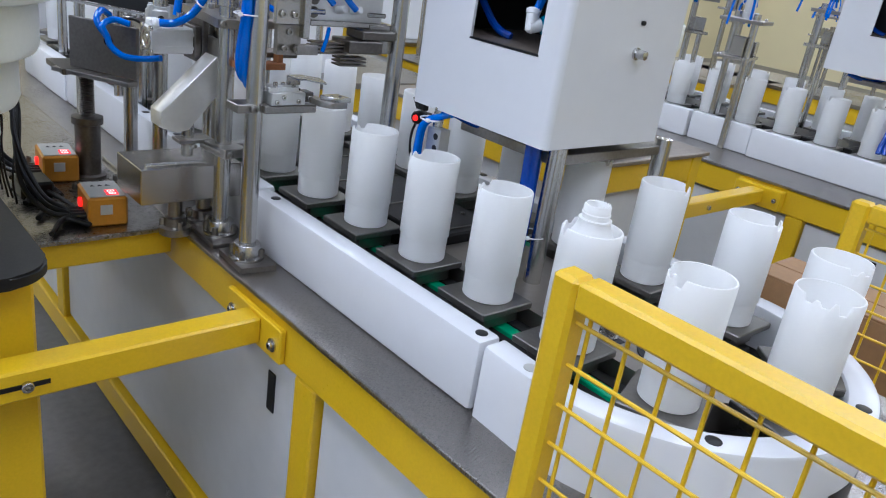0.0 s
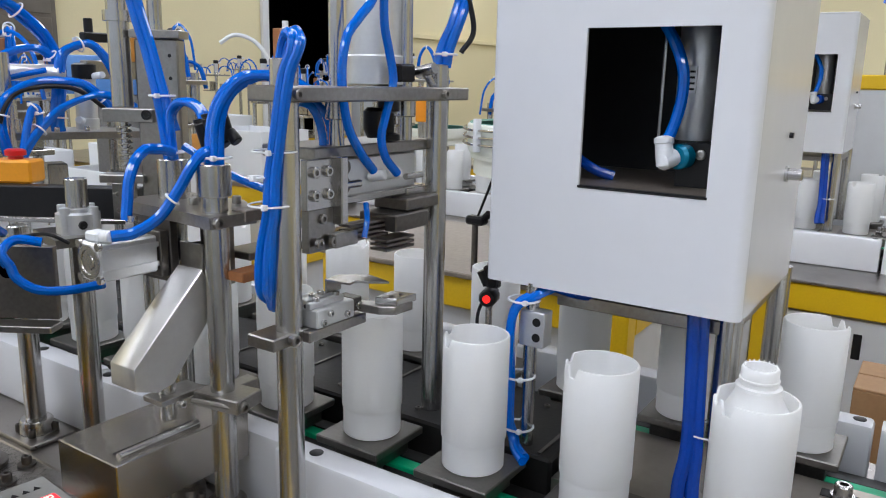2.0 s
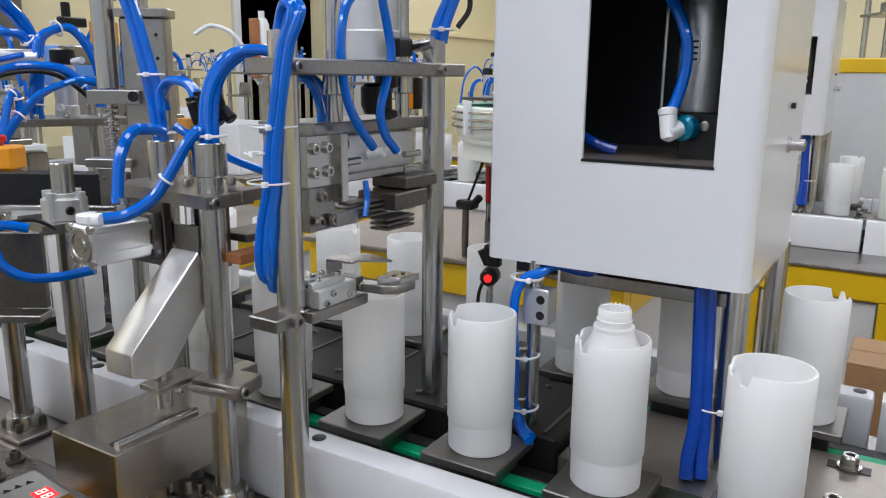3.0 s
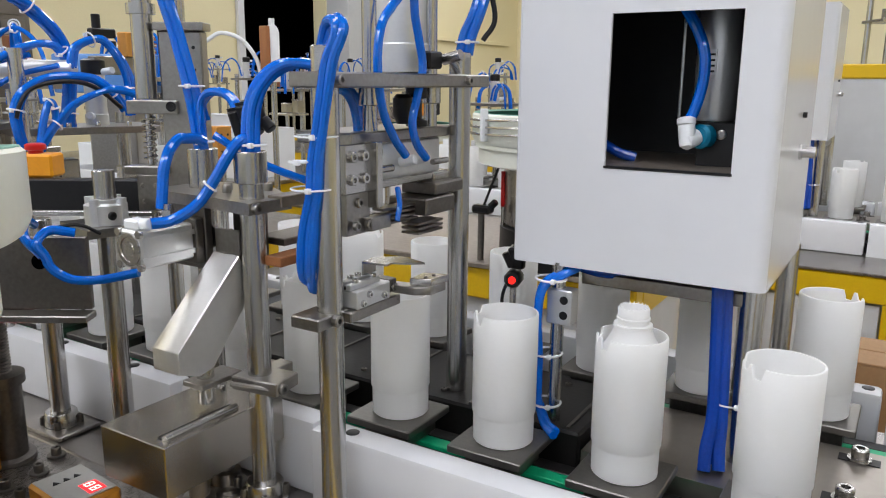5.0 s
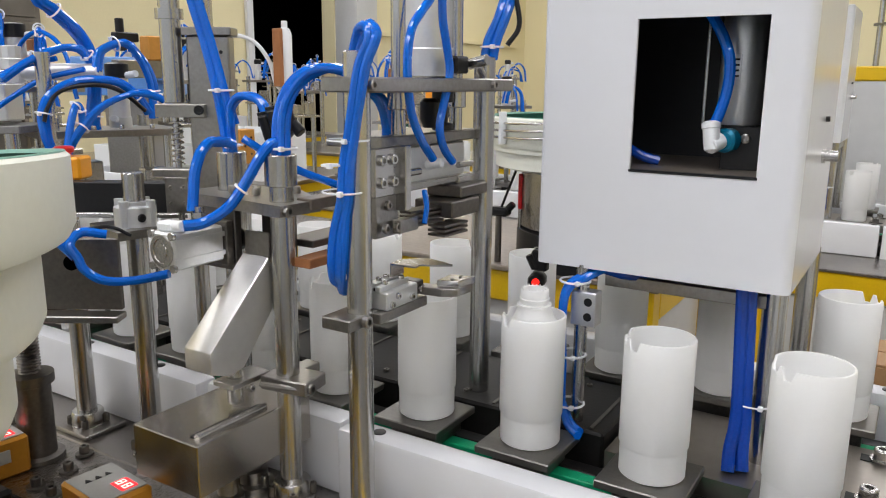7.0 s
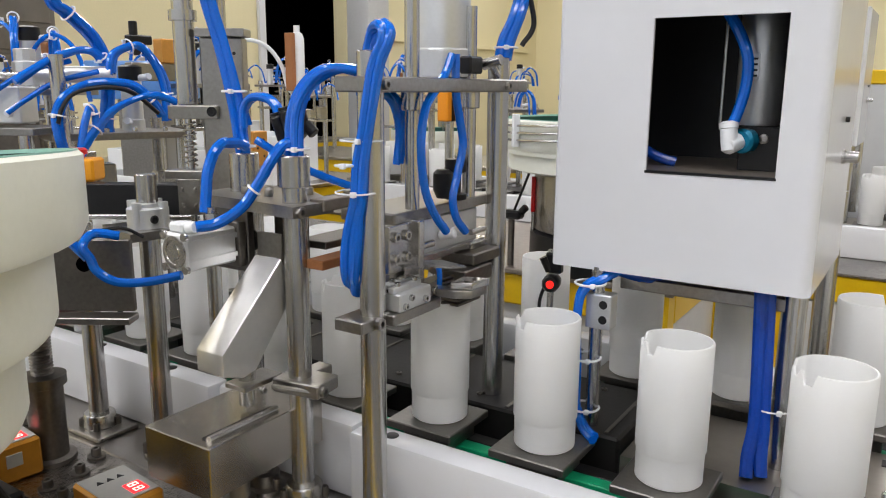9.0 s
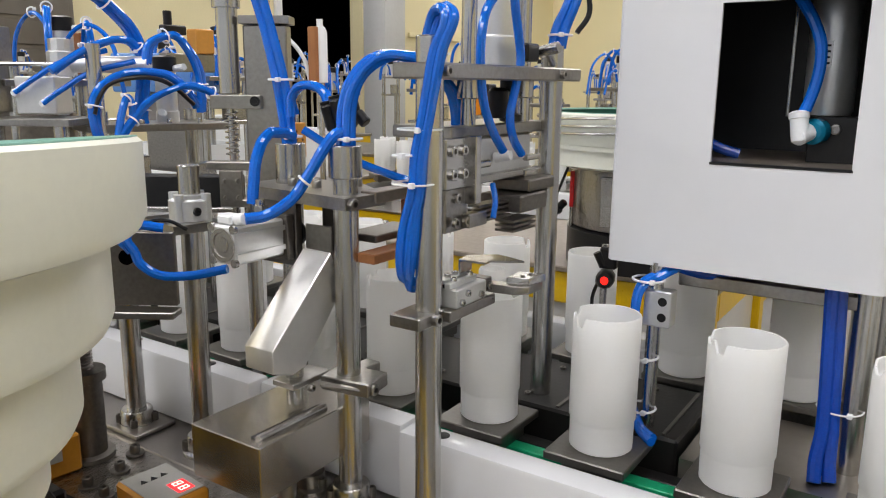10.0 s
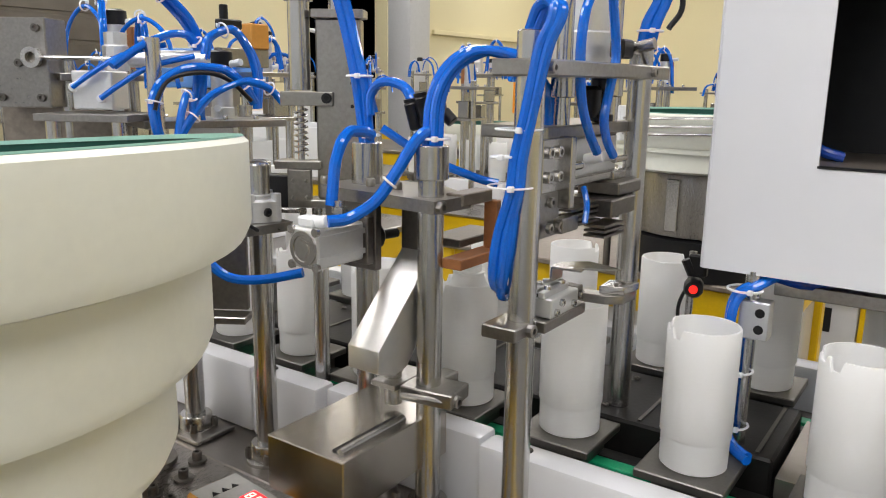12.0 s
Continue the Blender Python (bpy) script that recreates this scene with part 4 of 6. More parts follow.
def chute():
    """The sloping discharge chute on its slide."""
    c = thing("discharge_chute", 0, 0, T, "sloping bent stainless steel discharge chute", "chute")
    bm = B()
    ya, yb = 1.176, 1.214
    side = [(0.496, 0.2015), (0.580, 0.283), (0.587, 0.268), (0.591, 0.235), (0.54, 0.174), (0.522, 0.170), (0.496, 0.179)]
    lo = [bm.verts.new((x, ya, z)) for x, z in side]
    hi = [bm.verts.new((x, yb, z)) for x, z in side]
    bm.faces.new(lo)
    bm.faces.new(hi)
    for i in range(len(side)):
        k = (i + 1) % len(side)
        bm.faces.new((lo[i], lo[k], hi[k], hi[i]))
    bmesh.ops.bevel(bm, geom=list(bm.edges), offset=0.001, segments=1, affect="EDGES")
    part("channel", bm, CHUTEM, c, "", True)
    part("back_plate", box(B(), (0.5815, 1.177, 0.282), (0.5845, 1.212, 0.308), 0.0008), DULL, c)
    part("foot_bracket", box(B(), (0.528, 1.182, 0.15), (0.582, 1.212, 0.156), 0.0008), DULL, c)
    part("stem", rod(B(), (0.548, 1.2, 0.128), (0.548, 1.2, 0.18), 0.009, 16), SHAFT, c)
    bm = B()
    screw(bm, 0.55, 1.182, 0.147, 0.004, 0.006, "y", -1)
    part("set_screw", bm, STEEL, c)
    return c


gripper_station()
CARRIAGE = gripper_carriage()
pusher_station()
collecting_tray()
CHUTE = chute()


# ---- sensor post beside the cover, with its hose ----
def sensor_post():
    ob = thing("sensor_post", 0, 0, T, "thin steel sensor post with aluminium block and blue hoses", "sensor")
    part("post", rod(B(), (0.797, 0.913, 0.083), (0.797, 0.913, 0.268), 0.0075, 18), SHAFT, ob)
    bm = box(B(), (0.786, 0.893, 0.2), (0.806, 0.922, 0.239), 0.0012)
    part("block", bm, ALU, ob, "aluminium sensor block")
    bm = B()
    for z in (0.211, 0.228):
        rod(bm, (0.7856, 0.902, z), (0.787, 0.902, z), 0.0048, 14)
    part("socket", bm, BLACK, ob)
    bundle(ob, [(0.812, 0.897, 0.262), (0.797, 0.905, 0.257), (0.781, 0.924, 0.243), (0.778, 0.929, 0.21), (0.779, 0.927, 0.157), (0.78, 0.926, 0.115), (0.778, 0.92, 0.098), (0.768, 0.91, 0.0895), (0.752, 0.892, 0.088)], 2, 0.005, 0.0035, seed=21)
    ties(ob, [(0.789, 0.919, 0.25), (0.788, 0.92, 0.165), (0.788, 0.919, 0.106)], 0.0165)
    led = thing("fibre_sensor", 0, -0.005, T + 0.01, "black fibre sensor with glowing red tip on a bracket", "sensor")
    bm = lathe(B(), [(0.0085, 0), (0.0105, 0.003), (0.0105, 0.02), (0.007, 0.026), (0.004, 0.04)], 10, Matrix.Translation((0.806, 0.98, 0.226)) @ pose(0, 0, 0, 0, 90, 15))
    part("body", bm, RUBBER, led)
    part("lens", rod(B(), (0.8045, 0.9796, 0.226), (0.8065, 0.98, 0.226), 0.0044, 14), LED, led, "glowing red tip")
    bm = box(B(), (0.812, 0.97, 0.238), (0.822, 0.99, 0.262), 0.002)
    rod(bm, (0.815, 0.985, 0.24), (0.812, 0.992, 0.256), 0.005, 8)
    part("clip", bm, RUBBER, led)
    part("rod", rod(B(), (0.83, 0.99, 0.0725), (0.83, 0.99, 0.262), 0.004, 10), STEEL, led)
    part("cable", tube(B(), [(0.825, 0.99, 0.23), (0.818, 0.998, 0.2), (0.812, 0.99, 0.17), (0.815, 0.975, 0.13), (0.82, 0.965, 0.075)], 0.002), RUBBER, led)


sensor_post()


# ---- side table with control boxes, posts and feed rail ----
def side_table():
    ob = thing("side_table", 0, 0, 0, "stainless side shelf on a yellow frame beside the conveyor", "table")
    part("top", box(B(), (0.335, 1.225, T - 0.008), (0.5445, 2.3, T), 0.0015), PLATE, ob)
    part("rail", box(B(), (0.34, 1.235, T - 0.05), (0.54, 1.265, T - 0.0085), 0.002), YELLOW, ob)
    part("rail", box(B(), (0.34, 1.266, T - 0.05), (0.37, 2.29, T - 0.0085), 0.002), YELLOW, ob)
    for y in (1.75, 2.26):
        part("leg", box(B(), (0.341, y, 0), (0.369, y + 0.03, T - 0.0505), 0.002), YELLOW, ob)


side_table()


def control_box(x, y, turn):
    ob = thing("control_box", x, y, T + 0.0005, "orange vibration controller with red digits on the side table", "control box", "orange controllers", turn)
    part("housing", box(B(), (-0.029, -0.041, 0), (0.029, 0.041, 0.047), 0.003), ORANGE, ob)
    part("face_plate", box(B(), (-0.026, -0.036, 0.0472), (0.026, 0.036, 0.0485), 0.0005), LABEL, ob, "grey control panel")
    part("display", box(B(), (0.0005, -0.031, 0.0486), (0.018, -0.008, 0.0491), 0), DIGIT, ob, "glowing red display")
    for k in range(2):
        y = -0.0285 + 0.0115 * k
        bm = B()
        for lo, hi in (((0.004, 0), (0.0145, 0.0012)), ((0.004, 0.0055), (0.0145, 0.0067)), ((0.004, 0.0012), (0.0052, 0.0055)), ((0.0087, 0.0012), (0.0099, 0.0055)), ((0.0133, 0.0012), (0.0145, 0.0055))):
            box(bm, (lo[0], y + lo[1], 0.0492), (hi[0], y + hi[1], 0.0495), 0)
        part("digit", bm, FIGURE, ob, "glowing pale digit bars")
    bm = B()
    for k in range(3):
        prism(bm, [(-0.016 + 0.011 * k, 0.012), (-0.008 + 0.011 * k, 0.012), (-0.012 + 0.011 * k, 0.02)], 0.0486, 0.0489)
    part("key", bm, BLACK, ob)
    part("switch", box(B(), (-0.012, -0.0425, 0.02), (0.006, -0.041, 0.036), 0.0005), LABEL, ob)
    bm = rod(B(), (-0.029, 0.012, 0.024), (-0.033, 0.012, 0.024), 0.008, 14)
    part("lamp_switch", bm, LED, ob, "glowing red rocker switch")
    for k in range(3):
        y0 = -0.02 + 0.014 * k
        part("plug", rod(B(), (-0.029, y0, 0.012), (-0.05, y0, 0.012), 0.0065, 12), RUBBER, ob)
        part("cable", tube(B(), [(-0.05, y0, 0.012), (-0.085, y0 + 0.02, 0.02 + 0.01 * k), (-0.11, y0 + 0.06, 0.06 + 0.03 * k), (-0.1, y0 + 0.12, 0.16 + 0.02 * k), (-0.12, y0 + 0.18, 0.2)], 0.0042), RUBBER, ob)


def cable_tangle():
    ob = thing("cable_tangle", 0, 0, T, "loose black cables hanging beside the feeder", "cable")
    rng = random.Random(77)
    for k in range(4):
        x, y = rng.uniform(0.338, 0.352), rng.uniform(1.34, 1.48)
        part("cable", tube(B(), [(x, y, 0.004), (x - 0.006, y + rng.uniform(-0.02, 0.02), 0.05), (x + rng.uniform(-0.01, 0.012), y + 0.02, 0.12), (x + rng.uniform(-0.01, 0.01), y + 0.01, 0.2), (x + 0.01, y + 0.03, 0.27)], 0.0017), RUBBER, ob)
    for k in range(4):
        y = 1.27 + 0.07 * k
        part("cable", tube(B(), [(0.36, y - 0.03, 0.005), (0.39, y + 0.01, 0.012), (0.42, y - 0.01, 0.006), (0.4, y + 0.06, 0.014), (0.37, y + 0.1, 0.006)], 0.0042), RUBBER, ob)
    part("plug_block", box(B(), (0.36, 1.4, 0.0005), (0.41, 1.46, 0.03), 0.004), RUBBER, ob)


cable_tangle()
control_box(0.452, 1.297, -6)
control_box(0.448, 1.52, -6)


def feed_station():
    ob = thing("feed_rail_stand", 0, 0, T, "black feed rail carried on steel posts and collars", "machine station")
    post_part(ob, 0.584, 1.396, 0.0005, 0.356)
    post_part(ob, 0.583, 1.531, 0.0005, 0.285)
    part("base_plate", box(B(), (0.552, 1.49, 0.0004), (0.6125, 1.6, 0.006), 0.001), PLATE, ob)
    bm = prism(B(), [(0.54, 1.37), (0.6, 1.36), (0.612, 1.44), (0.56, 1.452)], 0.283, 0.293)
    part("collar_plate", bm, DULL, ob)
    bm = lathe(B(), [(0.024, 0.2935), (0.024, 0.316), (0.018, 0.318), (0.018, 0.322), (0.0135, 0.3225)], 24, Matrix.Translation((0.584, 1.396, 0)))
    for k in range(4):
        a = radians(20 + 90 * k)
        rod(bm, (0.584 + 0.021 * math.cos(a), 1.396 + 0.021 * math.sin(a), 0.29), (0.584 + 0.021 * math.cos(a), 1.396 + 0.021 * math.sin(a), 0.324), 0.0055, 12)
    part("collar", bm, ALU, ob, "bright aluminium post collar")
    bm = B()
    screw(bm, 0.575, 1.3735, 0.305, 0.005, 0.003, "y", -1)
    part("set_screw", bm, BLACK, ob)
    # thick dark column with threaded spindle
    bm = lathe(B(), [(0.03, 0.0005), (0.03, 0.006), (0.0215, 0.008), (0.0215, 0.098), (0.0265, 0.1), (0.0265, 0.112), (0.016, 0.114)], 28, Matrix.Translation((0.496, 1.502, 0)))
    part("column", bm, DARKST, ob, "dark burnished steel column")
    prof = []
    for k in range(28):
        prof += [(0.0115, 0.112 + k * 0.004), (0.0135, 0.114 + k * 0.004)]
    part("spindle", lathe(B(), prof, 18, Matrix.Translation((0.496, 1.502, 0))), DARKST, ob, "dark threaded spindle")
    bm = box(B(), (0.44, 1.44, 0.198), (0.545, 1.53, 0.208), 0.001)
    part("spindle_plate", bm, DARKST, ob)
    # perforated cheek plate
    m = Matrix.Translation((0.503, 1.405, 0)) @ pose(0, 0, 0, 0, 0, -58)
    part("cheek_plate", box(B(), (-0.075, -0.004, 0.208), (0.055, 0.004, 0.29), 0.001, m), DARKST, ob)
    part("cheek_flange", box(B(), (-0.09, -0.03, 0.2), (0.06, -0.0045, 0.2075), 0.001, m), DULL, ob)
    bm = lathe(B(), [(0.0085, 0), (0.0085, 0.0006), (0, 0.0006)], 20, m @ Matrix.Translation((0.002, -0.0041, 0.262)) @ pose(0, 0, 0, 90, 0, 0))
    part("bore", bm, VOID, ob, "dark round bore")
    # black rail
    m = Matrix.Translation((0.62, 1.52, 0)) @ pose(0, 0, 0, 0, 0, -58)
    part("rail", box(B(), (-0.45, -0.012, 0.293), (0.12, 0.012, 0.333), 0.0015, m), BLACK, ob, "long black feed rail")
    part("rail_strip", box(B(), (-0.45, -0.0155, 0.287), (0.12, -0.0125, 0.2925), 0.0005, m), STEEL, ob)
    # hoses over the rail
    part("hose", tube(B(), [(0.487, 1.37, 0.275), (0.478, 1.385, 0.295), (0.49, 1.4, 0.31), (0.51, 1.42, 0.3)], 0.005), BLUE, ob)
    part("sensor_cable", tube(B(), [(0.55, 1.36, 0.29), (0.53, 1.37, 0.302), (0.5, 1.385, 0.3)], 0.002), RUBBER, ob)
    for x, y in ((0.45, 1.4), (0.53, 1.46), (0.48, 1.57), (0.53, 1.63), (0.42, 1.6), (0.5, 1.38), (0.4, 1.36), (0.494, 1.437), (0.452, 1.434), (0.582, 1.266), (0.578, 1.225), (0.562, 1.254)):
        bm = lathe(B(), [(0.011, 0.0003), (0.011, 0.003)], 14, Matrix.Translation((x, y, 0)))
        screw(bm, x, y, 0.0028, 0.006, 0.01)
        part("table_screw", bm, DARKST, ob)
    return ob


feed_station()


def emergency_box():
    ob = thing("emergency_stop", 0.612, 1.575, T + 0.333, "orange emergency stop box with dark red button on the feed rail", "switch", "", -58)
    part("housing", box(B(), (-0.028, -0.018, 0), (0.028, 0.018, 0.03), 0.003), shader("amber_plastic", (0.75, 0.30, 0.01), 0.4, 0, 0.08, 30, 0.02), ob)
    part("button", lathe(B(), [(0.009, 0.03), (0.009, 0.034), (0.013, 0.035), (0.013, 0.041), (0.01, 0.043), (0, 0.043)], 18), RED, ob, "dark red button")


emergency_box()


def press_column():
    """Tall slab with guide shaft and spring."""
    ob = thing("press_column", 0, 0, T, "tall grey steel press column with shaft and spring", "machine station")
    m = Matrix.Translation((0.682, 1.362, 0)) @ pose(0, 0, 0, 0, 0, -58)
    part("slab", box(B(), (-0.026, -0.012, 0.31), (0.026, 0.012, 0.515), 0.002, m), DULL, ob)
    bm = box(B(), (-0.03, -0.016, 0.5155), (0.03, 0.016, 0.525), 0.001, m)
    part("cap_plate", bm, DULL, ob)
    bm = B()
    for k in range(7):
        rod(bm, m @ Vector((0.016, -0.0125, 0.34 + 0.026 * k)), m @ Vector((0.016, -0.0118, 0.34 + 0.026 * k)), 0.0022, 8)
    part("tapped_hole", bm, BLACK, ob)
    part("foot_plate", box(B(), (-0.05, -0.02, 0.3), (0.03, 0.016, 0.3095), 0.001, m), DULL, ob)
    part("support_post", rod(B(), (0.667, 1.384, 0.031), (0.667, 1.384, 0.3), 0.0095, 14), SHAFT, ob)
    part("rod", rod(B(), m @ Vector((-0.004, 0, 0.525)), m @ Vector((-0.004, 0, 0.66)), 0.0085, 14), SHAFT, ob)
    bm = rod(B(), m @ Vector((-0.046, -0.005, 0.435)), m @ Vector((-0.046, -0.005, 0.62)), 0.0125, 20, bev=0.001)
    rod(bm, m @ Vector((-0.046, -0.005, 0.534)), m @ Vector((-0.046, -0.005, 0.546)), 0.0165, 20)
    part("air_cylinder", bm, SHAFT, ob)
    bm = box(B(), (-0.066, -0.02, 0.418), (-0.005, 0.011, 0.434), 0.001, m)
    part("clamp", bm, DULL, ob)
    bm = lathe(B(), [(0.006, 0), (0.006, 0.002), (0.0035, 0.002), (0.003, 0.001), (0, 0.001)], 16, m @ Matrix.Translation((-0.012, -0.02, 0.427)) @ pose(0, 0, 0, 90, 0, 0))
    part("clamp_screw", bm, BLACK, ob)
    part("spindle", rod(B(), m @ Vector((-0.046, -0.005, 0.34)), m @ Vector((-0.046, -0.005, 0.418)), 0.004, 10), SHAFT, ob)
    coil = [m @ Vector((-0.046 + 0.0075 * math.cos(k * 0.9), -0.005 + 0.0075 * math.sin(k * 0.9), 0.36 + 0.00095 * k)) for k in range(58)]
    part("spring", tube(B(), coil, 0.0012, 5, 1), STEEL, ob, "coil spring")
    bm = box(B(), (-0.075, -0.02, 0.345), (-0.02, 0.008, 0.355), 0.001, m)
    box(bm, (-0.06, -0.02, 0.3), (-0.032, -0.012, 0.345), 0.001, m)
    for z in (0.312, 0.332):
        for x in (-0.054, -0.038):
            screw(bm, *(m @ Vector((x, -0.02, z))), 0.003, 0.002, "y", -1)
    part("tool_plate", bm, DULL, ob)
    part("tool_pin", rod(B(), m @ Vector((-0.046, -0.006, 0.334 - 0.06)), m @ Vector((-0.046, -0.006, 0.3)), 0.004, 10), STEEL, ob)


press_column()


def amber_stop():
    ob = thing("stop_bracket", 0.821, 1.450, T + 0.031, "amber bracket with drilled holes on a steel post", "bracket")
    top = 0.362
    part("post", rod(B(), (0, 0.01, 0), (0, 0.01, top - 0.045), 0.007, 12), SHAFT, ob)
    part("plate", box(B(), (-0.014, 0, top - 0.05), (0.014, 0.02, top), 0.001), AMBER, ob)
    bm = B()
    for x in (-0.006, 0.006):
        for k in range(3):
            rod(bm, (x, -0.0006, top - 0.012 - 0.012 * k), (x, 0.0004, top - 0.012 - 0.012 * k), 0.0018, 8)
    part("drilled_hole", bm, BLACK, ob)


amber_stop()


def valve_station(x, y, z, seed, group, lift=0.0, turn=0.0, wide=0.05, loops=4):
    """A station of posts, plate, air cylinders and looping hoses."""
    rng = random.Random(seed)
    ob = thing("assembly_station", x, y, z, "steel assembly station with air cylinders and looping blue hoses", "machine station", group, turn)
    H = 0.37 + lift
    for px, py in ((-wide, -0.04), (0.05, 0.04)):
        part("post", rod(B(), (px, py, 0), (px, py, H + 0.03), 0.011, 16), SHAFT, ob)
    part("post", rod(B(), (0.05, -0.04, 0), (0.05, -0.04, H - 0.1), 0.009, 14), SHAFT, ob)
    part("plate", box(B(), (-wide - 0.025, -0.065, H), (0.08, 0.065, H + 0.011), 0.001), DULL, ob)
    part("lower_plate", box(B(), (-0.085, -0.05, H - 0.11), (0.075, 0.055, H - 0.1), 0.001), STEEL, ob)
    bm = lathe(B(), [(0.018, H + 0.011), (0.018, H + 0.028), (0.0165, H + 0.029), (0.0165, H + 0.09), (0.018, H + 0.091), (0.018, H + 0.112)], 20, Matrix.Translation((0.0, 0.0, 0)))
    cyl = part("air_cylinder", bm, ALU, ob, "aluminium air cylinder")
    part("cylinder_head", lathe(B(), [(0.0185, H + 0.091), (0.0185, H + 0.113), (0.012, H + 0.116)], 20), RUBBER, cyl, "black cylinder head")
    part("slide_block", box(B(), (-0.07, -0.03, H - 0.1), (-0.04, 0.01, H - 0.04), 0.002), STEEL, ob)
    part("slide_block", box(B(), (0.02, -0.045, H - 0.0995), (0.06, -0.01, H - 0.055), 0.002), STEEL, ob)
    for k in range(3):
        bm = B()
        screw(bm, -0.055 + 0.045 * k, -0.05 + 0.01 * (k % 2), H + 0.011, 0.004, 0.007)
        part("screw", bm, STEEL, ob)
    for k in range(2):
        part("push_fitting", rod(B(), (-0.01 + 0.02 * k, -0.012, H + 0.025 + 0.07 * k), (-0.02 + 0.04 * k, -0.034, H + 0.028 + 0.07 * k), 0.0055, 10), TIE, cyl, "white push-in fitting")
    for k in range(loops):
        a = rng.uniform(0, 6.28)
        rr, hh = rng.uniform(0.06, 0.13), rng.uniform(0.03, 0.13)
        s0 = Vector((rng.uniform(-0.05, 0.05), rng.uniform(-0.03, 0.03), H + 0.02))
        o = Vector((math.cos(a) * rr, math.sin(a) * rr, 0))
        pts = [s0, s0 + o * 0.15 + Vector((0, 0, hh * 0.7)), s0 + o * 0.5 + Vector((0, 0, hh)), s0 + o * 0.9 + Vector((0, 0, hh * 0.6)), s0 + o * 1.05 + Vector((0, 0, -0.03))]
        bundle(ob, pts, 1 + k % 2, 0.0036, 0.004, seed=seed * 7 + k)
        tie_ring(ob, pts[2], 0.0085, o)
    if seed % 3 == 0:
        part("bracket", box(B(), (0.03, 0.0, H + 0.02), (0.036, 0.045, H + 0.09), 0.001), COPPER, ob, "orange-brown bracket")
    return ob


valve_station(0.818, 1.740, T, 5, "stations along the conveyor", 0.004, -20, 0.112, 0)
valve_station(0.775, 1.95, T, 6, "stations along the conveyor", 0.07, 0, 0.112)
valve_station(0.775, 2.25, T, 8, "stations along the conveyor", 0.03, 0, 0.112)


def hose_arches():
    """Hose loops tied over the far stations."""
    ob = thing("hose_loom", 0, 0, T, "tied blue hose loom arching over the stations", "hose")
    lines = [
        ([(0.682, 1.720, 0.595), (0.688, 1.720, 0.573), (0.707, 1.720, 0.561), (0.743, 1.720, 0.529), (0.763, 1.720, 0.496), (0.767, 1.720, 0.475), (0.762, 1.720, 0.441), (0.757, 1.720, 0.406), (0.756, 1.720, 0.380)], 3, 0.0062, 0.0055),
        ([(0.608, 1.700, 0.461), (0.633, 1.700, 0.477), (0.659, 1.700, 0.491), (0.700, 1.700, 0.506), (0.724, 1.700, 0.508), (0.741, 1.700, 0.498), (0.751, 1.700, 0.479)], 2, 0.0052, 0.0042),
        ([(0.740, 1.680, 0.475), (0.751, 1.680, 0.502), (0.776, 1.680, 0.516), (0.796, 1.680, 0.517), (0.814, 1.680, 0.502), (0.832, 1.680, 0.476), (0.839, 1.680, 0.445), (0.836, 1.680, 0.402)], 2, 0.0055, 0.0042),
        ([(0.647, 1.660, 0.360), (0.640, 1.660, 0.388), (0.640, 1.660, 0.415), (0.652, 1.660, 0.437), (0.670, 1.660, 0.452), (0.696, 1.660, 0.460), (0.730, 1.660, 0.462), (0.766, 1.660, 0.457), (0.794, 1.660, 0.437), (0.814, 1.660, 0.410)], 2, 0.0055, 0.0042),
        ([(0.646, 1.630, 0.346), (0.655, 1.630, 0.368), (0.677, 1.630, 0.395), (0.710, 1.630, 0.422), (0.748, 1.630, 0.438), (0.778, 1.630, 0.443), (0.817, 1.630, 0.433), (0.844, 1.630, 0.412)], 2, 0.0046, 0.004),
        ([(0.651, 1.630, 0.365), (0.661, 1.630, 0.404), (0.671, 1.630, 0.426), (0.678, 1.630, 0.418), (0.678, 1.630, 0.395)], 1, 0.0052, 0),
    ]
    for k, (pts, n, r, spread) in enumerate(lines):
        bundle(ob, pts, n, r, spread, seed=40 + k)
        for j in (2, len(pts) - 2):
            a, b, c = (Vector(p) for p in pts[j - 1:j + 2])
            tie_ring(ob, b, r + spread + 0.0012, c - a)
    part("sensor_cable", tube(B(), [(0.636, 1.655, 0.404), (0.643, 1.655, 0.423), (0.658, 1.655, 0.442), (0.686, 1.655, 0.452), (0.730, 1.655, 0.454), (0.766, 1.655, 0.443), (0.803, 1.655, 0.415)], 0.0035), RUBBER, ob)


hose_arches()


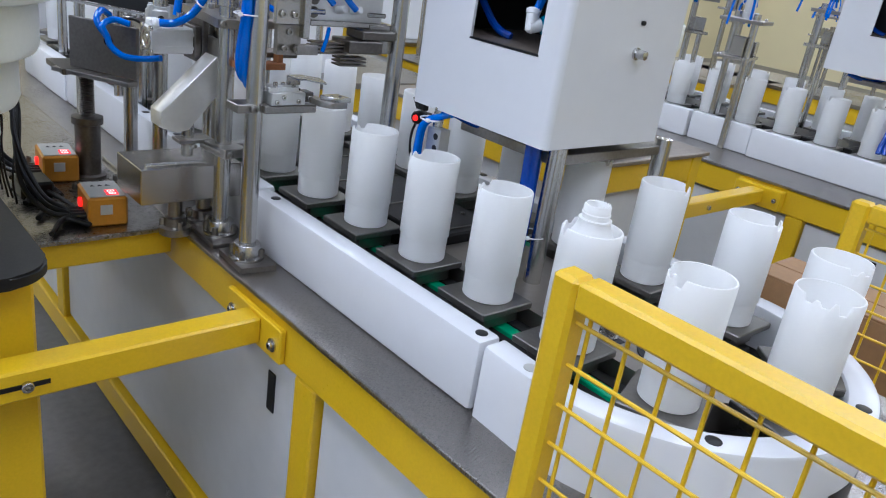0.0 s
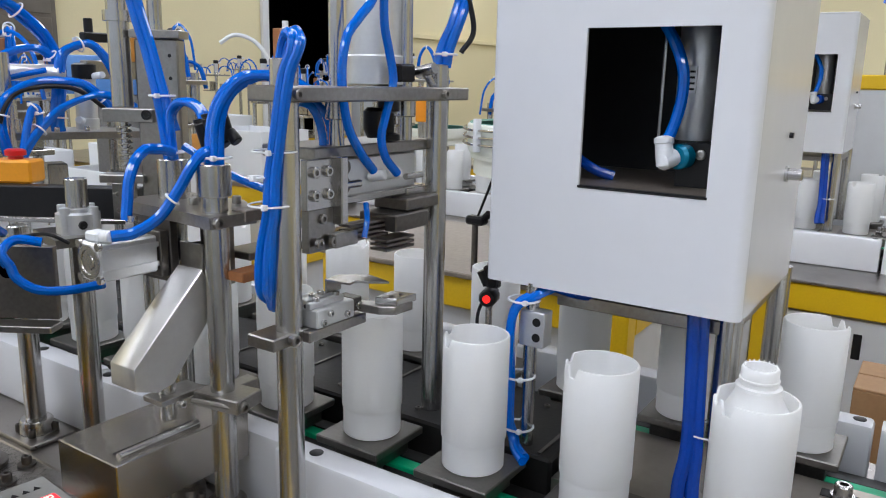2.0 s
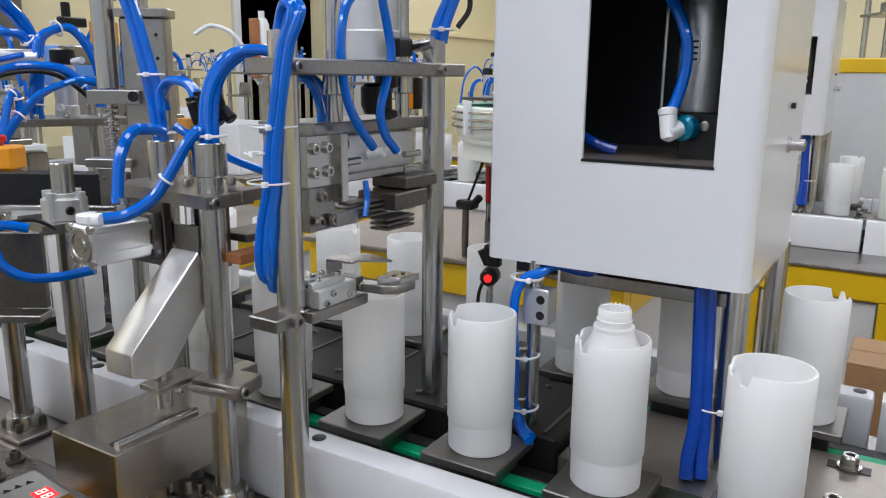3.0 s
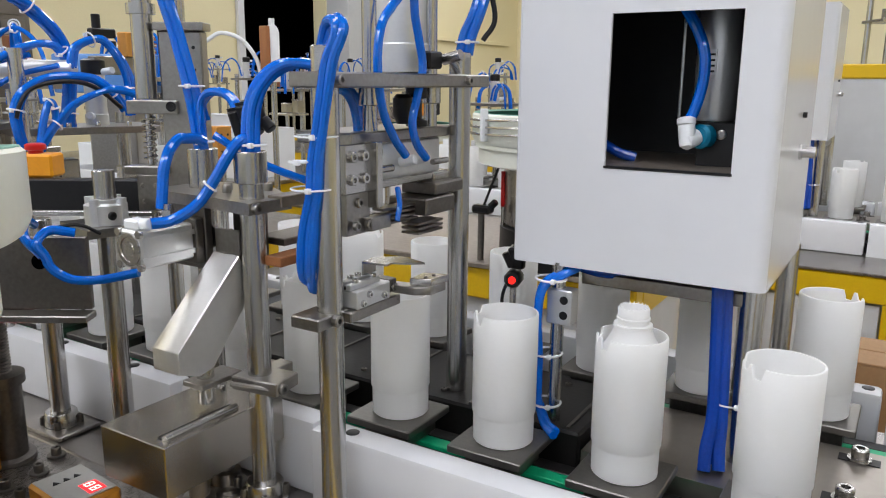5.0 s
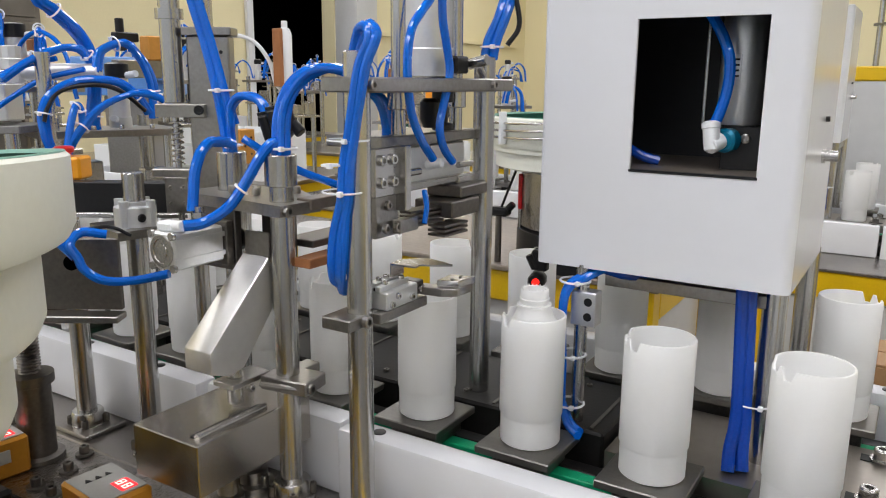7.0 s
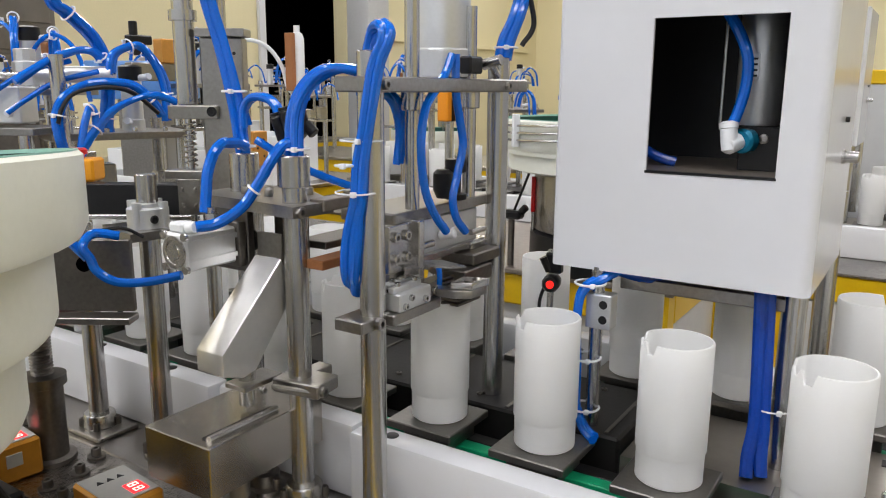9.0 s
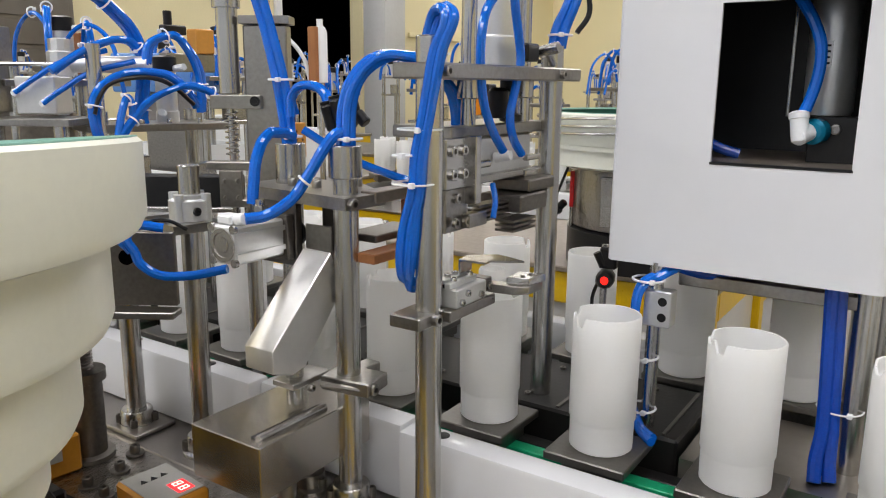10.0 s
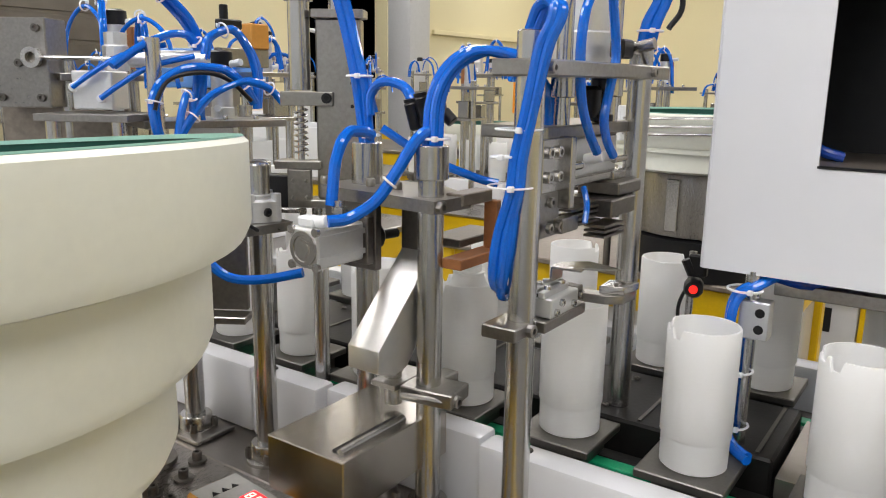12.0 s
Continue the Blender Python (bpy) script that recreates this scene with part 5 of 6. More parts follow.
def horizontal_press():
    """The lying air cylinder with rod end on its posts."""
    ob = thing("transfer_press", 0, 0, T, "lying aluminium air cylinder on a steel transfer press", "machine station")
    m = Matrix.Translation((0.7, 1.75, 0)) @ pose(0, 0, 0, 0, 0, -58)
    part("air_cylinder", rod(B(), m @ Vector((-0.03, 0, 0.473)), m @ Vector((0.085, 0, 0.473)), 0.0125, 20, bev=0.001), ALU, ob, "lying aluminium air cylinder")
    part("piston_rod", rod(B(), m @ Vector((-0.16, 0, 0.473)), m @ Vector((-0.03, 0, 0.473)), 0.0035, 10), SHAFT, ob)
    bm = lathe(B(), [(0.008, -0.005), (0.015, -0.005), (0.015, 0.005), (0.008, 0.005), (0.008, -0.005)], 20, m @ Matrix.Translation((-0.175, -0.004, 0.473)) @ pose(0, 0, 0, 90, 0, 0), close=False)
    part("rod_end", bm, STEEL, ob)
    part("press_head", box(B(), (-0.24, 0.002, 0.40), (-0.155, 0.06, 0.53), 0.002, m), DULL, ob)
    part("cylinder_block", box(B(), (-0.105, -0.03, 0.4), (-0.045, 0.02, 0.455), 0.002, m), ALU, ob)
    part("bridge", box(B(), (-0.14, -0.075, 0.385), (-0.005, 0.035, 0.3955), 0.001, m), DULL, ob)
    part("back_plate", box(B(), (-0.26, 0.045, 0.3), (-0.06, 0.055, 0.4), 0.001, m), BROWN, ob)
    for px in (-0.12, -0.025, 0.03):
        foot = m @ Vector((px, -0.06, 0))
        foot.z = 0.0005 if foot.x < 0.6 else 0.0905 if foot.x < 0.655 else 0.031
        part("post", rod(B(), foot, (foot.x, foot.y, 0.385 if px < 0 else 0.5), 0.0105, 16), SHAFT, ob)
    bm = lathe(B(), [(0.011, 0.396), (0.011, 0.455), (0.0195, 0.456), (0.0195, 0.492), (0.016, 0.494), (0.016, 0.512), (0.01, 0.513)], 10, m @ Matrix.Translation((-0.075, 0.05, 0)))
    part("regulator", bm, ALU, ob)
    for k, (a, b) in enumerate(((-0.1, 0.43), (-0.06, 0.415))):
        p = m @ Vector((a, -0.034, b))
        part("push_fitting", rod(B(), p, p + Vector((-0.01, -0.014, 0.002)), 0.0055, 12), TIE, ob)
        q = p + Vector((-0.01, -0.014, 0.002))
        part("hose", tube(B(), [q, q + Vector((0.02, -0.02, 0.02)), q + Vector((0.05, -0.05, 0.045)), q + Vector((0.085, -0.1, 0.06))], 0.004), BLUE, ob)
    for px, pz in ((-0.228, 0.415), (-0.168, 0.415), (-0.228, 0.515), (-0.168, 0.515), (-0.198, 0.465)):
        p = m @ Vector((px, 0.0018, pz))
        bm = lathe(B(), [(0.006, 0), (0.006, 0.005), (0.003, 0.005), (0.0028, 0.002), (0, 0.002)], 12, Matrix.Translation(p) @ pose(0, 0, 0, 90, 0, -58))
        part("cap_screw", bm, DARKST, ob)
    part("side_block", box(B(), (0.891, 1.75, 0.495), (0.930, 1.775, 0.536), 0.002), AMBER, ob, "amber machined side block")
    part("block_arm", box(B(), (0.831, 1.752, 0.465), (0.930, 1.772, 0.495), 0.0015), DULL, ob)
    bm = box(B(), (0.829, 1.748, 0.524), (0.872, 1.765, 0.539), 0.002)
    rod(bm, (0.841, 1.756, 0.539), (0.841, 1.756, 0.561), 0.007, 12, bev=0.001)
    part("valve", bm, RUBBER, ob, "black valve with knob")


horizontal_press()


def blue_bin():
    ob = thing("parts_bin", 1.38, 2.47, T + 0.0205, "pale blue plastic bin on a steel pedestal", "bin", "", -50)
    part("pedestal", box(B(), (-0.06, -0.06, 0), (0.06, 0.06, 0.4), 0.003), DULL, ob)
    part("tub", box(B(), (-0.13, -0.09, 0.4005), (0.13, 0.09, 0.5), 0.006), BLUEBIN, ob)


# ---- bowl feeders ----
def stepped_bowl(ob, R, top, tiers, step, drop, low=None):
    """A vibrating bowl: stepped drums that shrink downwards, open at the top."""
    prof = []
    z, r = top, R
    prof += [(r - 0.006, z - 0.06), (r - 0.005, z - 0.001), (r - 0.003, z), (r, z - 0.003)]
    for k in range(tiers):
        prof += [(r, z - drop + 0.012), (r - 0.004, z - drop + 0.003), (r - 0.012, z - drop), (r - step + 0.002, z - drop + 0.001), (r - step, z - drop - 0.006)]
        z -= drop
        r -= step
    prof += [(r, z - drop * 0.6), (r - 0.02, z - drop * 0.7)]
    part("bowl", lathe(B(), prof, 72, close=False), BOWL, ob, "cream-coated stepped bowl")
    bm = lathe(B(), [(R - 0.0065, top - 0.002), (R - 0.0078, top - 0.054), (R - 0.012, top - 0.0575), (0, top - 0.058)], 72, close=False)
    part("lining", bm, LINING, ob, "green bowl lining")
    bm = lathe(B(), [(R - 0.0075, top - 0.002), (R - 0.006, top + 0.0012), (R - 0.0035, top + 0.0012), (R - 0.003, top + 0.0002)], 72, close=False)
    part("rim_coat", bm, shader("mint_rim", (0.2, 0.42, 0.34), 0.5, 0, 0.1, 30, 0.05), ob)
    if low is not None:  # the rim slopes down gently towards the far side
        for o in ob.children:
            for v in o.data.vertices:
                if v.co.z > top - 0.062 or o.name.startswith("lining"):
                    w = min(1.0, (v.co.z - top + 0.062) / 0.05) if v.co.z > top - 0.062 else 0.0
                    v.co.z -= (0.016 + 0.0145 * v.co.y / R) * w


def near_feeder():
    st = thing("feeder_stand", 0, 0, 0, "yellow steel feeder stand with black rounded top plate", "stand")
    z = T + 0.065
    rc = 0.05
    pts = arc(0.29 - rc, 0.954 + rc, rc, -90, 0, 8) + arc(0.29 - rc, 1.56 - rc, rc, 0, 90, 8) + arc(-0.1 + rc, 1.56 - rc, rc, 90, 180, 8) + arc(-0.1 + rc, 0.954 + rc, rc, 180, 270, 8)
    bm = prism(B(), pts, z, z + 0.016)
    bmesh.ops.bevel(bm, geom=[e for e in bm.edges if abs(e.verts[0].co.z - e.verts[1].co.z) < 1e-6], offset=0.003, segments=2, affect="EDGES")
    part("top_plate", bm, BLACK, st, "black rounded top plate")
    for x, y in ((0.2, 1.0), (-0.09, 1.0), (0.2, 1.47), (-0.09, 1.47)):
        part("post", box(B(), (x, y, 0), (x + 0.075, y + 0.07, z - 0.0005), 0.004), YELLOW, st)
    for y in (1.01, 1.48):
        part("panel", box(B(), (-0.0145, y, 0.08), (0.1995, y + 0.012, z - 0.09), 0.002), SHEET, st, "white panel")
        part("rail", box(B(), (-0.0145, y - 0.004, z - 0.08), (0.1995, y + 0.05, z - 0.001), 0.003), YELLOW, st)
    part("panel", box(B(), (0.26, 1.071, 0.08), (0.268, 1.469, z - 0.09), 0.002), SHEET, st, "white panel")
    part("rail", box(B(), (0.22, 1.071, z - 0.08), (0.274, 1.469, z - 0.001), 0.003), YELLOW, st)
    part("foot", lathe(B(), [(0.03, 0), (0.03, 0.006), (0.012, 0.02), (0.0, 0.02)], 18, Matrix.Translation((0.33, 1.16, 0))), STEEL, st)
    arm = thing("tie_arm", 0, 0, T, "yellow square-tube tie arm with slot bolted to the frame", "brace")
    part("tube", box(B(), (0.05, 0.932, -0.066), (0.541, 0.972, -0.026), 0.003), YELLOW, arm)
    part("slot", box(B(), (0.1, 0.9305, -0.049), (0.27, 0.9318, -0.043), 0), BLACK, arm, "dark adjusting slot")
    part("flange", box(B(), (0.541, 0.88, -0.075), (0.5505, 1.035, -0.022), 0.002), YELLOW, arm)
    bm = B()
    screw(bm, 0.245, 0.9305, -0.046, 0.007, 0.006, "y", -1)
    part("bolt", bm, STEEL, arm)
    for y in (0.9, 1.017):
        bm = B()
        screw(bm, 0.541, y, -0.052, 0.006, 0.007, "x", -1)
        lathe(bm, [(0.01, 0), (0.01, 0.002)], 14, Matrix.Translation((0.541, y, -0.052)) @ pose(0, 0, 0, 0, -90, 0))
        part("bolt", bm, STEEL, arm)
    fd = thing("bowl_feeder", 0.17, 1.25, T, "cream stepped vibrating bowl feeder with green lining", "bowl feeder")
    stepped_bowl(fd, 0.21, 0.42, 3, 0.026, 0.07, 70)
    part("drive", lathe(B(), [(0.11, 0.0812), (0.11, 0.1), (0.095, 0.104), (0.095, 0.165), (0.105, 0.167), (0.105, 0.18)], 40), DARKST, fd, "dark vibrating drive")


near_feeder()


def far_feeder():
    st = thing("feeder_stand", 0, 0, 0, "yellow and white feeder stand with brown steel top", "stand")
    z = T + 0.125
    x0, x1, y0, y1 = 1.24, 1.66, 0.96, 1.62
    part("top_plate", box(B(), (x0 - 0.01, y0 - 0.01, z), (x1 + 0.01, y1 + 0.01, z + 0.01), 0.002), BROWN, st, "brown steel top plate")
    for x in (x0, x1 - 0.04):
        part("rail", box(B(), (x, y0 + 0.041, z - 0.06), (x + 0.04, y1 - 0.041, z - 0.0005), 0.003), YELLOW, st)
        part("panel", box(B(), (x + 0.014, y0 + 0.041, 0.06), (x + 0.024, y1 - 0.041, z - 0.0605), 0.002), SHEET, st, "white panel")
        for y in (y0, y1 - 0.04):
            part("post", box(B(), (x, y, 0), (x + 0.04, y + 0.04, z - 0.0005), 0.003), YELLOW, st)
    for y in (y0, y1 - 0.04):
        part("rail", box(B(), (x0 + 0.041, y, z - 0.06), (x1 - 0.041, y + 0.04, z - 0.0005), 0.003), YELLOW, st)
        part("panel", box(B(), (x0 + 0.041, y + 0.014, 0.06), (x1 - 0.041, y + 0.024, z - 0.0605), 0.002), SHEET, st, "white panel")
    fd = thing("bowl_feeder", 1.355, 1.122, T, "cream vibrating bowl feeder on a bare steel drum", "bowl feeder")
    stepped_bowl(fd, 0.19, 0.405, 1, 0.012, 0.055)
    part("drum", lathe(B(), [(0.128, 0.205), (0.13, 0.206), (0.13, 0.312), (0.115, 0.35)], 48), PLATE, fd, "bare steel drum")
    part("base", lathe(B(), [(0.136, 0.1355), (0.136, 0.2), (0.12, 0.2048)], 48), RUBBER, fd, "black rubber base")
    part("side_plate", box(B(), (-0.136, 0.01, 0.215), (-0.127, 0.03, 0.3), 0.001), STEEL, fd)
    for k in range(3):
        ring = [(0.197 * math.cos(radians(a)), 0.197 * math.sin(radians(a)), 0.375 + 0.012 * k + 0.004 * math.sin(radians(a * 2))) for a in range(110, 251, 14)]
        part("wire_rail", tube(B(), ring, 0.0022, 6, 3), STEEL, fd)
    for a in (150, 200, 235):
        c, s_ = math.cos(radians(a)), math.sin(radians(a))
        m = Matrix.Translation((0.196 * c, 0.196 * s_, 0)) @ Matrix.Rotation(radians(a), 4, "Z")
        part("rail_holder", box(B(), (-0.004, -0.004, 0.36), (0.008, 0.004, 0.415), 0.001, m), TIE, fd, "white plastic rail holder")
    # Added red bar in place of a red LED's reflection on the drum; no lamp.
    lamp = thing("indicator_lamp", 1.278, 1.229, T + 0.1352, "small red bar on a stem, standing for a red reflection on the steel drum", "lamp")
    part("stem", rod(B(), (0, 0, 0), (0, 0, 0.1), 0.004, 10), STEEL, lamp)
    part("lens", box(B(), (-0.004, -0.004, 0.1), (0.004, 0.004, 0.165), 0.001), RED, lamp)
    mt = thing("sensor_stand", 1.255, 1.262, T + 0.1352, "thin leaning black sensor stem on the brown feeder stand", "sensor")
    part("pillar", rod(B(), (0, 0, 0), (0, 0, 0.088), 0.006, 12), DARKST, mt)
    bm = box(B(), (-0.012, -0.022, 0.088), (0.012, 0.016, 0.104), 0.004)
    rod(bm, (0, -0.018, 0.1), (0, -0.03, 0.112), 0.007, 12, bev=0.002)
    part("base", bm, RUBBER, mt)
    part("stem", rod(B(), (0, -0.004, 0.1), (0.0, -0.044, 0.2), 0.0025, 8), RUBBER, mt)
    rail = thing("tie_arm", 0, 0, T, "yellow square-tube tie arm with open end", "brace")
    part("tube", box(B(), (1.74, 1.01, -0.062), (2.1405, 1.05, -0.022), 0.003), YELLOW, rail)
    part("open_end", box(B(), (1.7392, 1.014, -0.058), (1.7399, 1.046, -0.026), 0), VOID, rail, "dark open tube end")
    part("flange", box(B(), (2.141, 0.96, -0.072), (2.1705, 1.1, -0.016), 0.002), YELLOW, rail)
    for x, y, z, ax in ((1.85, 1.01, -0.042, "y"), (2.141, 0.975, -0.044, "x"), (2.141, 1.085, -0.044, "x")):
        bm = B()
        screw(bm, x, y, z, 0.0065, 0.006, ax, -1)
        part("bolt", bm, STEEL, rail)


far_feeder()


# ---- mesh guards and carton ----
def mesh_guard(x, ya, yb, ztop, zlow):
    ob = thing("mesh_guard", x, 0, 0, "yellow mesh guard frame of square tube and wire", "guard", "yellow mesh guards")
    w = 0.026
    part("top_rail", box(B(), (-w / 2, ya + w, ztop - w), (w / 2, yb - w, ztop), 0.003), YELLOW, ob)
    part("low_rail", box(B(), (-w / 2, ya + w, zlow), (w / 2, yb - w, zlow + w), 0.003), YELLOW, ob)
    for y in (ya, yb - w):
        part("upright", box(B(), (-w / 2, y, 0), (w / 2, y + w, ztop), 0.004), YELLOW, ob)
    n = int((yb - ya) / 0.036)
    for k in range(1, n):
        y = ya + (yb - ya) * k / n
        part("wire", rod(B(), (0.002, y, zlow + w), (0.002, y, ztop - w), 0.0019, 6), YELLOW, ob)
    n = int((ztop - zlow) / 0.036)
    for k in range(1, n):
        z = zlow + (ztop - zlow) * k / n
        part("wire", rod(B(), (-0.002, ya + w, z), (-0.002, yb - w, z), 0.0019, 6), YELLOW, ob)


mesh_guard(0.528, -0.25, 0.443, T + 0.263, T - 0.2)
mesh_guard(1.2, -0.25, 0.47, T + 0.24, T - 0.2)


def carton():
    ob = thing("cardboard_carton", 1.36, 0.36, 0, "closed brown cardboard carton standing on the floor", "carton")
    w, d, h, t = 0.14, 0.28, 0.715, 0.005
    part("side", box(B(), (0, 0, 0), (t, d, h), 0.001), CARD, ob)
    part("side", box(B(), (w - t, 0, 0), (w, d, h), 0.001), CARD, ob)
    part("side", box(B(), (t, 0, 0), (w - t, t, h), 0.001), CARD, ob)
    part("side", box(B(), (t, d - t, 0), (w - t, d, h), 0.001), CARD, ob)
    part("bottom", box(B(), (t, t, 0), (w - t, d - t, t), 0), CARD, ob)
    part("flap", box(B(), (0, 0, h + 0.0003), (w / 2 - 0.001, d, h + 0.005), 0.001), CARD, ob)
    part("flap", box(B(), (w / 2 + 0.001, 0, h + 0.0003), (w, d, h + 0.006), 0.001), CARD, ob)


carton()


# ---- machines and stations further off ----
for k, (sx, sy, lf, tn) in enumerate(((2.42, 1.35, 0.02, 15), (2.5, 1.62, 0.06, -30), (2.6, 1.95, 0.0, 60), (2.75, 1.2, 0.08, 80), (2.38, 2.3, 0.05, 10), (2.68, 2.45, 0.1, -50))):
    valve_station(sx, sy, T, 11 + k, "stations of the second machine", lf, tn)


def far_bench(x, y, w, d, h, label):
    ob = thing("work_bench", x, y, 0, label, "bench", "benches across the hall")
    part("top", box(B(), (-w / 2, -d / 2, h - 0.02), (w / 2, d / 2, h), 0.003), PLATE, ob)
    part("apron", box(B(), (-w / 2 + 0.01, -d / 2 + 0.01, h - 0.1), (w / 2 - 0.01, d / 2 - 0.01, h - 0.0205), 0.003), YELLOW, ob, "yellow apron")
    part("body", box(B(), (-w / 2 + 0.03, -d / 2 + 0.03, 0.08), (w / 2 - 0.03, d / 2 - 0.03, h - 0.1005), 0.004), SHEET, ob, "white panelled body")
    for sx in (-1, 1):
        for sy in (-1, 1):
            part("leg", box(B(), (sx * (w / 2 - 0.06) - 0.02, sy * (d / 2 - 0.06) - 0.02, 0), (sx * (w / 2 - 0.06) + 0.02, sy * (d / 2 - 0.06) + 0.02, 0.0795), 0.002), YELLOW, ob)
    return ob


BENCHES = [(1.58, 2.95, 0.7, 1.6), (2.75, 4.0, 0.7, 2.0), (4.1, 3.3, 0.7, 2.4), (4.4, 5.3, 1.8, 0.7), (1.6, 4.9, 1.6, 0.7), (4.6, 1.6, 0.7, 2.2)]
for k, (bx, by, w, d) in enumerate(BENCHES):
    far_bench(bx, by, w, d, T + 0.02, "white and yellow assembly bench across the hall")
    rng = random.Random(100 + k)
    for j in range(5):
        ux, uy = rng.uniform(-w / 2 + 0.12, w / 2 - 0.12), -d / 2 + 0.15 + (d - 0.3) * j / 4 if d > w else rng.uniform(-0.1, 0.1)
        if d <= w:
            ux = -w / 2 + 0.15 + (w - 0.3) * j / 4
        valve_station(bx + ux, by + uy, T + 0.02, 200 + 10 * k + j, "stations across the hall", rng.uniform(-0.02, 0.16), rng.uniform(0, 90))


def white_bin(x, y, z, w, d, h, name="parts_bin", mat=None, label="white plastic parts bin on a bench"):
    ob = thing(name, x, y, z, label, "bin", "white parts bins")
    t = 0.006
    part("side", box(B(), (-w / 2, -d / 2, 0), (-w / 2 + t, d / 2, h), 0.002), mat or TIE, ob)
    part("side", box(B(), (w / 2 - t, -d / 2, 0), (w / 2, d / 2, h), 0.002), mat or TIE, ob)
    part("side", box(B(), (-w / 2 + t, -d / 2, 0), (w / 2 - t, -d / 2 + t, h), 0.002), mat or TIE, ob)
    part("side", box(B(), (-w / 2 + t, d / 2 - t, 0), (w / 2 - t, d / 2, h), 0.002), mat or TIE, ob)
    part("bottom", box(B(), (-w / 2 + t, -d / 2 + t, 0), (w / 2 - t, d / 2 - t, t), 0), mat or TIE, ob)


for k, (x, y, w, d, h) in enumerate(((1.4, 2.45, 0.26, 0.3, 0.2), (1.62, 2.7, 0.24, 0.3, 0.24), (2.62, 3.3, 0.3, 0.4, 0.22), (2.8, 3.8, 0.26, 0.3, 0.26), (1.45, 3.2, 0.24, 0.3, 0.2))):
    white_bin(x, y, T + 0.0205, w, d, h)


def tool_cabinet(x, y, w, d, h):
    ob = thing("control_cabinet", x, y, 0, "tall white control cabinet with yellow top band", "cabinet", "control cabinets")
    part("body", box(B(), (-w / 2, -d / 2, 0.05), (w / 2, d / 2, h), 0.004), SHEET, ob)
    part("top_band", box(B(), (-w / 2 - 0.004, -d / 2 - 0.004, h), (w / 2 + 0.004, d / 2 + 0.004, h + 0.05), 0.004), YELLOW, ob, "yellow top band")
    part("plinth", box(B(), (-w / 2 + 0.02, -d / 2 + 0.02, 0), (w / 2 - 0.02, d / 2 - 0.02, 0.0495), 0.002), BLACK, ob)
    part("door_handle", box(B(), (-w / 2 - 0.006, -d / 2 + 0.08, h * 0.6), (-w / 2 - 0.0005, -d / 2 + 0.1, h * 0.6 + 0.09), 0.002), STEEL, ob)


tool_cabinet(3.42, 0.58, 0.5, 0.62, T + 0.48)
for k, (sx, sy) in enumerate(((3.35, 0.45), (3.5, 0.75))):
    valve_station(sx, sy, T + 0.5305, 310 + k, "stations across the hall", -0.1, 30 * k)


def distant_feeder():
    fd = thing("bowl_feeder", 3.9, 3.2, T + 0.0205, "cream bowl feeder with green lining on a far bench", "bowl feeder")
    stepped_bowl(fd, 0.25, 0.19, 1, 0.02, 0.06)
    part("drive", lathe(B(), [(0.15, 0), (0.15, 0.03), (0.13, 0.035), (0.13, 0.1)], 32), DARKST, fd, "dark vibrating drive")


distant_feeder()


def glue_tube():
    ob = thing("cartridge_stand", 2.31, 2.78, T, "upright white cartridge with brown side on a thin stand", "dispenser")
    part("stem", rod(B(), (0, 0, 0.0005), (0, 0, 0.45), 0.012, 12), SHAFT, ob)
    part("cartridge", lathe(B(), [(0.028, 0.45), (0.028, 0.64), (0.02, 0.66), (0.012, 0.665), (0.012, 0.69)], 20), TIE, ob)
    part("holder", box(B(), (-0.05, -0.02, 0.44), (-0.029, 0.02, 0.66), 0.003), COPPER, ob, "brown holder plate")
    part("feed_tube", tube(B(), [(-0.17, 0.18, 0.6), (-0.13, 0.14, 0.632), (-0.08, 0.086, 0.61), (-0.045, 0.045, 0.54), (-0.03, 0.03, 0.46), (-0.012, 0.012, 0.42)], 0.008), TIE, ob, "white feed tube")


glue_tube()
blue_bin()


